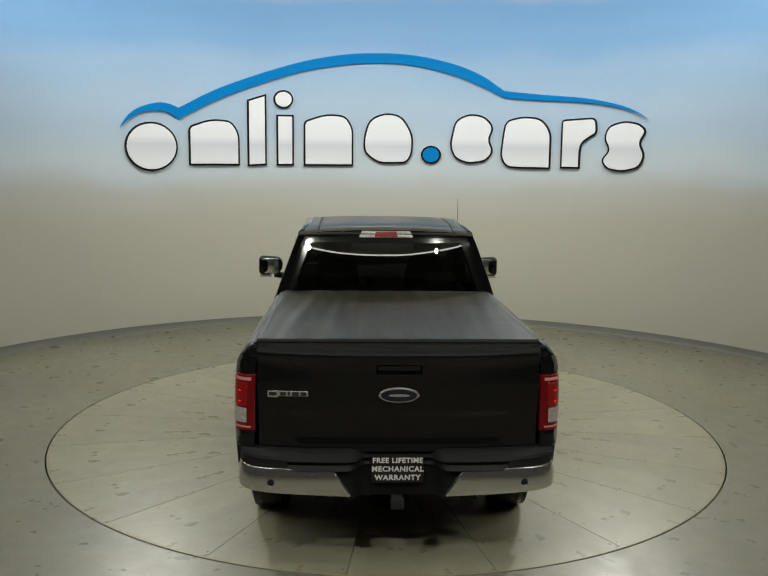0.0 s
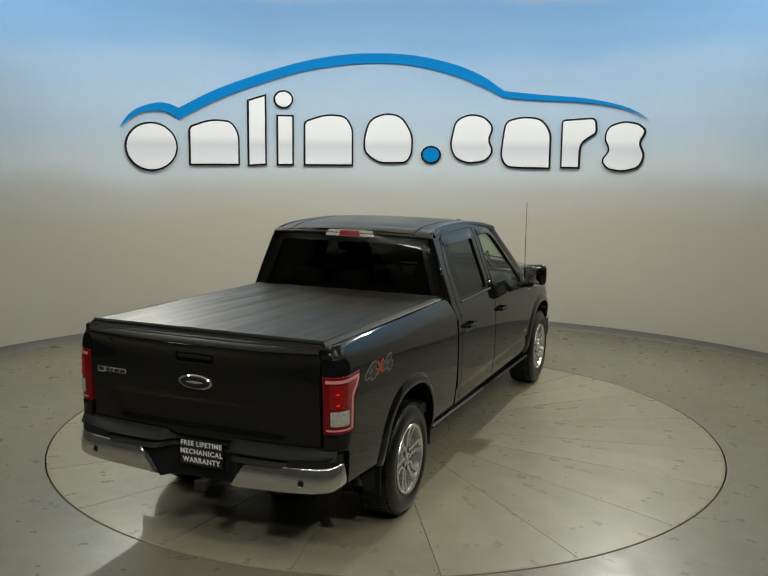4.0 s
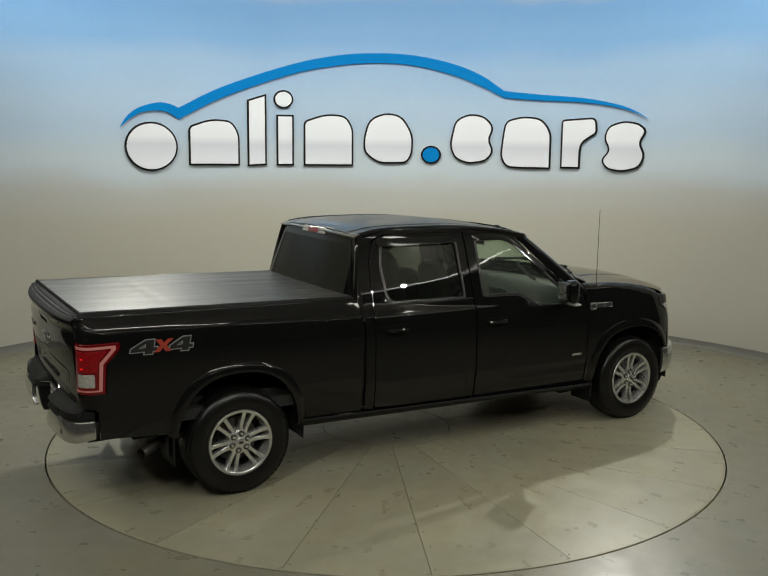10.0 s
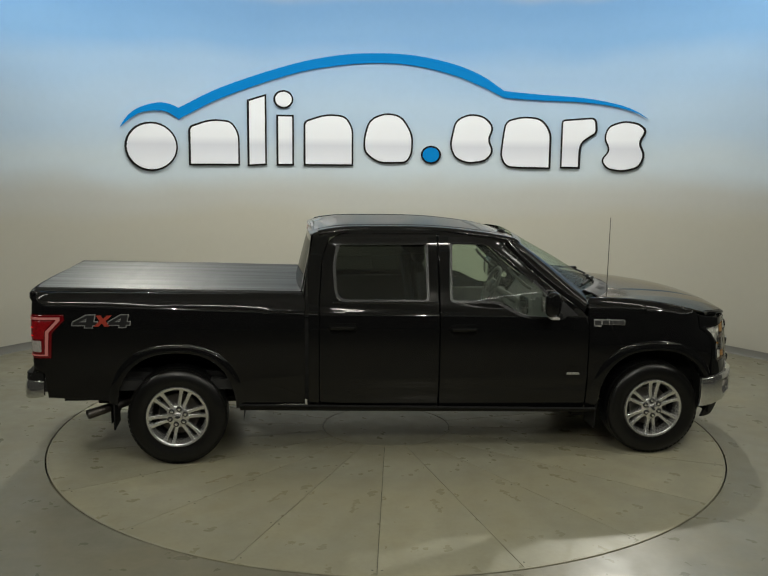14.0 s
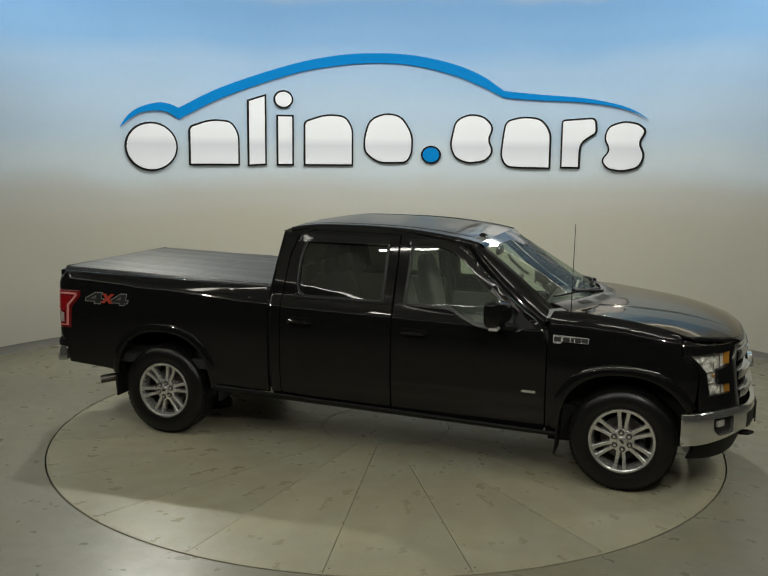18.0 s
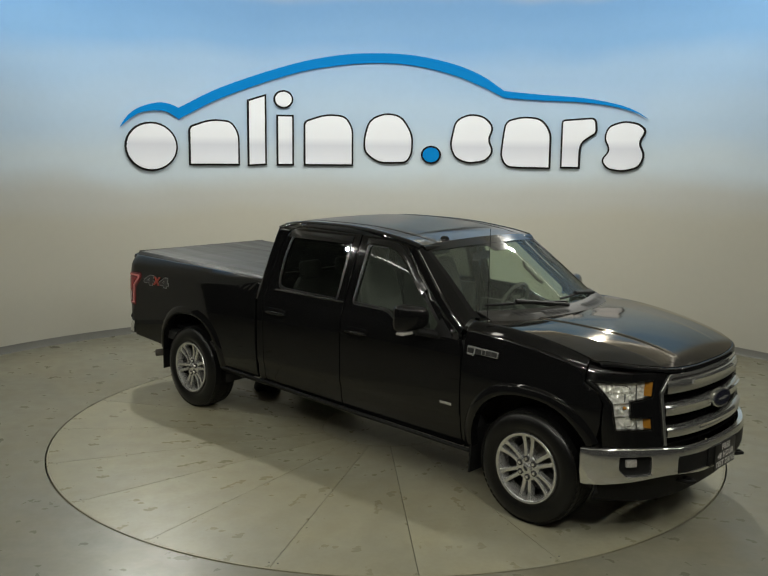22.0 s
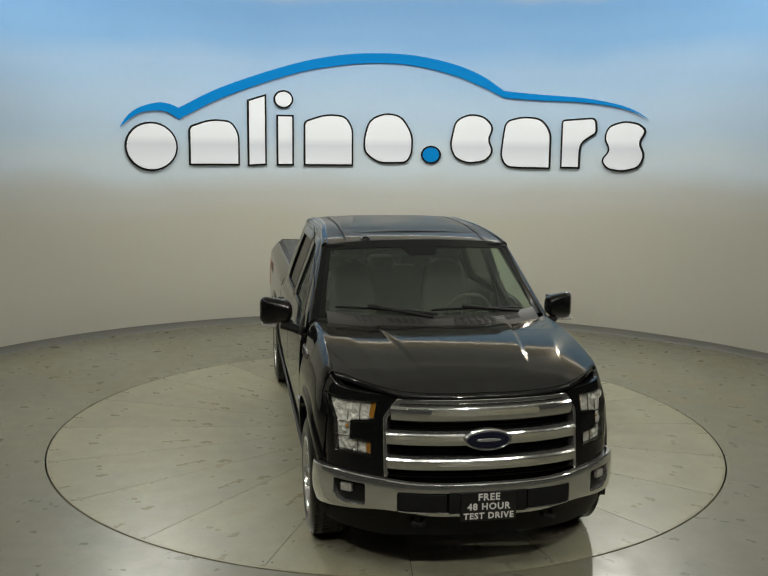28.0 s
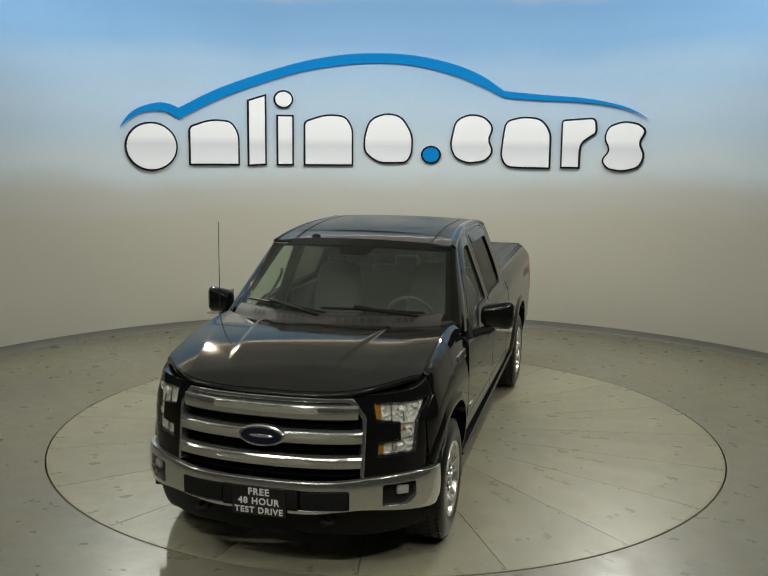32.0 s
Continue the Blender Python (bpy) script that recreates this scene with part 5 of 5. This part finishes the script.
def build_tail(truck):
    OUTL = rounded([(-0.832, 0.775), (0.832, 0.775), (0.836, 1.386), (-0.836, 1.386)], [0.03, 0.03, 0.012, 0.012])
    pull = rounded([(-0.135, 1.262), (0.135, 1.262), (0.135, 1.322), (-0.135, 1.322)], 0.015)
    gate = part("tailgate", patch(OUTL, on_tail, [pull], step=(0.035, 0.0125), depth=0.03, bevel=0.004), PAINT, truck, "glossy black tailgate")
    part("pull_recess", patch(grown(pull, 0.005), lambda u, v, w: on_tail(u, v, w - 0.028), step=(1, 1), depth=0, bevel=0), DARK, gate)
    part("pull_handle", patch(rounded([(-0.125, 1.285), (0.125, 1.285), (0.125, 1.318), (-0.125, 1.318)], 0.01), lambda u, v, w: on_tail(u, v, w - 0.002), step=(0.2, 0.02), depth=0.015, bevel=0.004), GLOSS, gate, "black tailgate handle")
    cap = spline([(0, -1.085, 1.436), (0.3, -1.125, 1.432), (0.7, -1.185, 1.412), (0.92, -1.219, 1.396), (1.0, -1.2245, 1.385)])
    def head(u, v):
        k = abs(2 * u - 1)
        p = cap(v)
        rib = 0.004 * math.exp(-((v - 0.42) / 0.035) ** 2) + 0.004 * math.exp(-((v - 0.62) / 0.035) ** 2)
        return Vector((p.x + 0.075 * k ** 3 * v, (2 * u - 1) * 0.836, p.y - (rib if k < 0.86 else 0.0)))
    part("gate_cap", sheet(head, 60, 40), TRIM, gate, "black ribbed tailgate top moulding")
    both("corner_cap", box(-1.135, -1.04, -0.885, -0.815, 1.35, 1.428, 0.022, 3), PAINT, truck)
    for x in (-0.6, 0.64):
        part("gate_bump", lathe([(0.0, 0.006), (0.008, 0.004), (0.011, 0.0)], 10, "x"), GLOSS, gate, m=pose(on_tail(-x, 1.35, 0.0).x, x, 1.35, 0, 0, 180))
    em = part("badge_rim", patch(oval(0, 1.137, 0.122, 0.049, 40), lambda u, v, w: on_tail(u, v, w + 0.012), step=(0.05, 0.05), depth=0.012, bevel=0.006), CHROME, gate, "chrome oval badge rim")
    part("badge_field", patch(oval(0, 1.137, 0.107, 0.038, 40), lambda u, v, w: on_tail(u, v, w + 0.015), step=(0.05, 0.05), depth=0.004, bevel=0.002), BLUE, em, "plain dark blue oval")
    part("badge_bar", patch(oval(0, 1.137, 0.062, 0.008, 24), lambda u, v, w: on_tail(u, v, w + 0.017), step=(0.05, 0.05), depth=0.002, bevel=0.001), SATIN, em, "plain silver bar")
    bars = part("model_badge", patch(rounded([(-0.775, 1.118), (-0.715, 1.118), (-0.715, 1.126), (-0.535, 1.126), (-0.535, 1.158), (-0.775, 1.158)], 0.006), lambda u, v, w: on_tail(u, v, w + 0.006), step=(0.1, 0.1), depth=0.006, bevel=0.001), SATIN, gate, "silver model badge of plain bars")
    for u0, u1 in ((-0.765, -0.722), (-0.70, -0.665), (-0.655, -0.642), (-0.63, -0.59), (-0.58, -0.545)):
        part("badge_bar", patch([(u0, 1.131), (u1, 1.131), (u1, 1.152), (u0, 1.152)], lambda u, v, w: on_tail(u, v, w + 0.008), step=(1, 1), depth=0.002, bevel=0), DARK, bars)
    # bumper
    rows = [(-1.038, 0.968), (-1.085, 0.962), (-1.145, 0.942), (-1.190, 0.898), (-1.22, 0.815), (-1.235, 0.65), (-1.245, 0.4), (-1.25, 0.2)]
    ss = [0.0]
    for a, c in zip(rows, rows[1:]):
        ss.append(ss[-1] + math.dist(a, c))
    plan = spline([(q, *p) for q, p in zip(ss, rows)])

    def on_bar(u, v, w):
        p, q = plan(u), plan(u + 0.01)
        n = Vector((q.y - p.y, -(q.x - p.x))).normalized()
        k = min(1.2, (v - 0.61) / 0.1)
        b = -0.016 * k * k
        return Vector((p.x + n.x * (w + b), -(p.y + n.y * (w + b)), v))
    total = ss[-1]
    s_in_top, s_in_bot = total - 0.18, total - 0.075
    for s in (1, -1):
        hole = oval(total - 0.555, 0.617, 0.018, 0.018, 14)
        loop = rounded([(0.0, 0.590), (0.12, 0.568), (0.42, 0.546), (s_in_bot, 0.530), (s_in_top, 0.690), (0.33, 0.704), (0.0, 0.714)], [0.01, 0, 0, 0.02, 0.03, 0, 0.01])
        ch = part("rear_bumper", flip(patch(loop, on_bar, [hole], step=(0.05, 0.02), depth=0.03, bevel=0.005), s), CHROME, truck, "chrome rear bumper wing")
        part("parking_sensor", flip(patch(oval(total - 0.555, 0.617, 0.017, 0.017, 14), lambda u, v, w: on_bar(u, v, w + 0.001), step=(1, 1), depth=0.02), s), TRIM, ch, "round black parking sensor")
        part("step_end", flip(patch([(0.0, 0.722), (0.10, 0.718), (0.42, 0.706), (0.42, 0.752), (0.10, 0.778), (0.0, 0.782)], lambda u, v, w: on_bar(u, v, w + 0.003), step=(0.03, 0.03), depth=0.02, bevel=0.004), s), TRIM, ch, "black end of the step pad")
    notch = lambda y: 1.0 / (1.0 + math.exp((abs(y) - 0.245) * 70))

    def pad(u, v):
        y = (2 * u - 1) * 0.935
        x0 = -1.222 + 0.10 * abs(2 * u - 1) ** 5 + 0.115 * notch(y)
        return Vector((x0 + (-1.055 - x0) * v, y, 0.728 + 0.045 * min(1, v * 2.5) + 0.006 * math.sin(v * 3) + 0.012 * abs(2 * u - 1) ** 4))
    part("step_pad", sheet(pad, 80, 8, 0.02), TRIM, truck, "black ribbed bumper step pad")

    def lower(u, v):
        y = (2 * u - 1) * 0.93
        return Vector((-1.240 + 0.02 * v + 0.13 * abs(2 * u - 1) ** 6 + 0.125 * notch(y), y, 0.690 + 0.03 * v))
    part("step_front", sheet(lower, 80, 3), TRIM, truck)

    def middle(u, v):
        y = (2 * u - 1) * (0.40 - 0.11 * (1 - v))
        return Vector((-1.205 + 0.10 * notch(y * 0.93) + 0.02 * (1 - v), y, 0.485 + 0.235 * v))
    part("step_middle", sheet(middle, 60, 8), TRIM, truck, "black recessed bumper middle")
    plate = part("rear_plate", box(-1.132, -1.122, -0.158, 0.158, 0.578, 0.748, 0.006), PLATE, truck, "black advertising plate with white words")
    lay = lambda u, v, w: Vector((-1.134, -u, v))
    for text, z, size in (("FREE LIFETIME", 0.719, 0.044), ("MECHANICAL", 0.665, 0.046), ("WARRANTY", 0.611, 0.046)):
        for word in lettering(text, size, lay, 0.0, z, 1.12):
            part("word", word, WHITE, plate, "white word")
    part("hitch", box(-1.15, -0.9, -0.034, 0.034, 0.425, 0.485, 0.008), DARK, truck, "black tow hitch receiver")
    part("hitch_mouth", box(-1.165, -1.145, -0.042, 0.042, 0.417, 0.493, 0.01), DARK, truck)
    a, c = Vector((-0.42, -0.70, 0.47)), Vector((-0.72, -0.90, 0.415))
    part("exhaust_pipe", joined(tube([a, c], 0.037, 18, False), tube([c, a.lerp(c, 0.3)], 0.033, 18, False)), STEEL, truck, "round steel exhaust tip")


def build_bed(truck):
    cover = part("bed_cover", sheet(lambda u, v: cover_at(u, v), 60, 150), VINYL, truck, "black vinyl folding bed cover", sharp=60)
    for s in (-1, 1):
        part("cover_rail", sheet(lambda u, v: Vector((-1.094 + 2.084 * u, s * (0.822 + 0.030 * math.sin(v * 3.14)), 1.453 - 0.046 * u - 0.034 * v)), 4, 6), TRIM, cover, "black cover edge rail")
    part("cover_hem", sheet(lambda u, v: Vector((-1.090 - 0.010 * math.sin(v * 3.14), (2 * u - 1) * 0.838, 1.458 - 0.034 * v)), 4, 6), TRIM, cover)
    part("bed_floor", box(-1.08, 1.0, -0.80, 0.80, 0.70, 0.74), DARK, truck)
    part("bed_bulkhead", box(0.98, 1.01, -0.82, 0.82, 0.60, 1.40, 0.01), PAINT, truck)


def cover_at(u, v):
    x, y = -1.092 + 2.092 * u, (2 * v - 1) * 0.828
    z = 1.459 - 0.046 * u - 0.006 * (y / 0.8) ** 2
    for c in (-0.44, 0.24):
        z -= 0.0022 * math.exp(-((x - c) / 0.03) ** 2)
    slack = 0.35 + 0.65 * max(0.0, min(1.0, (y + 0.2) / 0.5)) * math.exp(-((x - 0.1) / 0.8) ** 2)
    z += slack * (0.0030 * math.sin(y * 24 + 1.5 * math.sin(x * 2.3)) + 0.0013 * math.sin(y * 53 + x * 3 + 2 * noise.noise(Vector((x, y * 4, 5)))))
    z += 0.0015 * noise.noise(Vector((x * 3, y * 6, 0)))
    return Vector((x, y, z))


def build_under(truck):
    part("chassis", joined(box(-1.0, 4.6, -0.50, -0.40, 0.42, 0.58), box(-1.0, 4.6, 0.40, 0.50, 0.42, 0.58), box(1.05, 3.4, -0.90, 0.90, 0.42, 0.50), box(-1.06, 1.02, -0.93, 0.93, 0.62, 0.70), box(3.4, 4.6, -0.6, 0.6, 0.5, 1.1), box(3.38, 3.60, -0.64, 0.64, 0.25, 0.55), box(4.36, 4.56, -0.62, 0.62, 0.30, 0.55)), DARK, truck, "dark underbody and frame")
    part("skid_plate", box(4.12, 4.60, -0.54, 0.54, 0.30, 0.40, 0.03), DARK, truck, "dark skid plate")
    for x in (0.0, AXLE):
        part("axle", joined(tube([(x, -0.80, 0.40), (x, 0.80, 0.40)], 0.045, 12), lathe([(0.0, -0.16), (0.11, -0.10), (0.14, 0), (0.11, 0.10), (0.0, 0.16)], 16, "y") if x > 1 else lathe([(0.0, -0.16), (0.11, -0.10), (0.15, 0), (0.11, 0.10), (0.0, 0.16)], 16, "y")) if x == 0 else tube([(x, -0.80, 0.40), (x, 0.80, 0.40)], 0.045, 12), DARK, truck)
    # liners inside the wheel openings, and mud flaps
    for cx, rx, rz in ((0.0, 0.53, 0.57), (3.975, 0.52, 0.54)):
        loop = wheel_cut(cx, rx, rz, -8, 188, 24)
        both("wheel_liner", sheet(lambda u, v: Vector((loop[round(u * 24)][0], -(0.935 - 0.42 * v), loop[round(u * 24)][1])), 24, 3), DARK, truck)
        both("inner_liner", sheet(lambda u, v: Vector((cx + (2 * u - 1) * rx, -0.52, 0.42 + rz * v * 1.0)), 4, 3), DARK, truck)
    both("mud_flap", sheet(lambda u, v: Vector((-0.515 + 0.01 * u - 0.05 * (1 - v) * 0, -(0.69 + 0.27 * u), 0.30 + 0.33 * v)), 3, 5, 0.012), TRIM, truck, "black rubber mud flap")
    both("mud_flap", sheet(lambda u, v: Vector((3.49 - 0.02 * (1 - v), -(0.70 + 0.255 * u), 0.235 + 0.33 * v)), 3, 5, 0.012), TRIM, truck, "black rubber mud flap")
    both("spring", box(-0.7, 0.7, -0.60, -0.53, 0.42, 0.47, 0.01), DARK, truck)


def seat(parent, x, y, w):
    """A cushion and a back with drawn-in shoulders and side bolsters."""
    bm = box(x - 0.27, x + 0.27, y - w, y + w, 0.80, 1.02, 0.07, 4)
    for v in bm.verts:
        if v.co.z > 0.95:
            v.co.z -= 0.035 * (1 - min(1.0, abs(v.co.y - y) / w) ** 4)
    base = part("seat", bm, LEATHER, parent, "grey leather seat")
    h = 0.66 if w < 0.5 else 0.50

    def shell(u, v):
        a = math.tau * u
        k = v * h
        wide = w * (1 - 0.30 * (k / h) ** 3) * (1 if v < 0.98 else 0.6)
        c, s = math.cos(a), math.sin(a)
        e = (abs(c) ** 4 + abs(s) ** 4) ** -0.25
        return Vector((0.075 * e * c * (1 - 0.35 * v ** 4) - (0.02 * (1 - (e * s) ** 2) if c > 0 else 0), wide * e * s, k))
    bm = sheet(shell, 40, 14)
    bmesh.ops.remove_doubles(bm, verts=bm.verts[:], dist=1e-4)
    bmesh.ops.holes_fill(bm, edges=[e for e in bm.edges if e.is_boundary], sides=0)
    bmesh.ops.recalc_face_normals(bm, faces=bm.faces[:])
    part("seat_back", bm, LEATHER, base, m=pose(x - 0.27, y, 0.93, 0, -12, 0))
    return base


def build_interior(truck):
    part("cabin_floor", box(1.10, 3.35, -0.86, 0.86, 0.50, 0.56), DARK, truck)
    part("firewall", box(3.32, 3.38, -0.86, 0.86, 0.50, 1.22), DARK, truck)
    for y in (-0.42, 0.42):
        st = seat(truck, 2.42, y, 0.225)
        part("headrest", box(-0.05, 0.05, -0.13, 0.13, 0, 0.19, 0.045, 3), LEATHER, st, m=pose(2.02, y, 1.60, 0, -8, 0))
        part("headrest_post", joined(tube([(2.05, y - 0.06, 1.52), (2.03, y - 0.06, 1.64)], 0.006, 6), tube([(2.05, y + 0.06, 1.52), (2.03, y + 0.06, 1.64)], 0.006, 6)), STEEL, st)
    bench = seat(truck, 1.52, 0, 0.72)
    for y in (-0.45, 0.0, 0.45):
        part("headrest", box(-0.045, 0.045, -0.12, 0.12, 0, 0.16, 0.04, 3), LEATHER, bench, m=pose(1.20, y, 1.38, 0, -6, 0))
    dash = part("dashboard", sheet(lambda u, v: Vector((3.08 + 0.36 * v + 0.22 * (1 - (2 * u - 1) ** 2) * v, (2 * u - 1) * 0.83, 1.02 + 0.22 * min(1, v * 2.2) + 0.02 * math.sin(v * 3))), 16, 8, 0.03), DASH, truck, "dark grey dashboard")
    part("centre_screen", box(3.07, 3.10, -0.12, 0.12, 1.05, 1.21, 0.01), GLOSS, dash)
    part("console", box(2.25, 3.0, -0.12, 0.12, 0.6, 0.95, 0.03), DASH, truck, "centre console")
    ring = [(0.185 * math.cos(a), 0.185 * math.sin(a), 0) for a in [math.tau * i / 32 for i in range(33)]]
    wheel = part("steering_wheel", tube(ring, 0.016, 8, False), DASH, truck, "dark steering wheel", m=pose(2.86, 0.42, 1.255, 0, -66, 0))
    part("wheel_boss", joined(box(-0.06, 0.06, -0.07, 0.07, -0.03, 0.02, 0.02), box(-0.18, 0.18, -0.02, 0.02, -0.012, 0.008, 0.005), box(-0.18, 0.0, -0.02, 0.02, -0.012, 0.008, 0.005)), DASH, wheel, m=pose(2.86, 0.42, 1.255, 0, -66, 0) @ pose(0, 0, 0, 0, 0, 90))
    part("column", tube([(2.88, 0.42, 1.24), (3.2, 0.42, 1.05)], 0.035, 10), DASH, wheel)
    part("rear_view_mirror", box(2.80, 2.825, -0.12, 0.12, 1.66, 1.73, 0.012), TRIM, truck, "rear-view mirror")
    part("headliner", sheet(lambda u, v: Vector((1.10 + 1.45 * u, (2 * v - 1) * 0.60, 1.90 - 0.02 * abs(2 * v - 1) ** 2)), 6, 8), LEATHER, truck, "pale grey headliner")
    for s in (-1, 1):
        part("grab_handle", tube([(2.95, s * 0.735, 1.40), (2.90, s * 0.72, 1.43), (2.78, s * 0.69, 1.54), (2.76, s * 0.70, 1.58)], 0.014, 8), LEATHER, truck, "pale pillar grab handle")
        for x0, x1 in ((1.2, 2.1), (2.18, 3.1)):
            part("door_card", box(x0, x1, s * 0.86 - 0.03, s * 0.86 + 0.03, 0.6, 1.17 if x0 > 2 else 1.30, 0.02), DASH, truck, "dark door trim")


def build_truck():
    truck = tagged(new("pickup_truck"), "glossy black crew-cab pickup truck with chrome bumpers and covered bed", "pickup truck")
    build_sides(truck)
    build_cab(truck)
    build_screen(truck)
    build_bonnet(truck)
    build_front(truck)
    build_tail(truck)
    build_bed(truck)
    build_under(truck)
    build_interior(truck)
    first = build_wheel(truck, 0.0, -HALFCAR, True)
    for x, y, right in ((AXLE, -HALFCAR, True), (0.0, HALFCAR, False), (AXLE, HALFCAR, False)):
        m = pose(x, y, 0.402) @ Euler((0, 0.5 * x + (0.4 if right else 0), math.pi if right else 0)).to_matrix().to_4x4()
        copy_thing(first, m)
    # the turntable's axle is the truck's origin
    for ob in truck.children:
        ob.location.x -= 1.7915
        ob.location.y += 0.046
    return truck


build_floor()
build_wall()
build_sign()
turntable = build_turntable()
pickup = build_truck()


def motions():
    turns = [(0, 92.36), (4, 67.52), (8, 42.81), (12, 18.2), (16, -6.33), (20, -30.82), (24, -55.31), (28, -79.81), (32, -104.36)]
    for thing in (turntable, pickup):
        walk(thing, [(t, pose(0, 0, 0, 0, 0, a)) for t, a in turns])


motions()
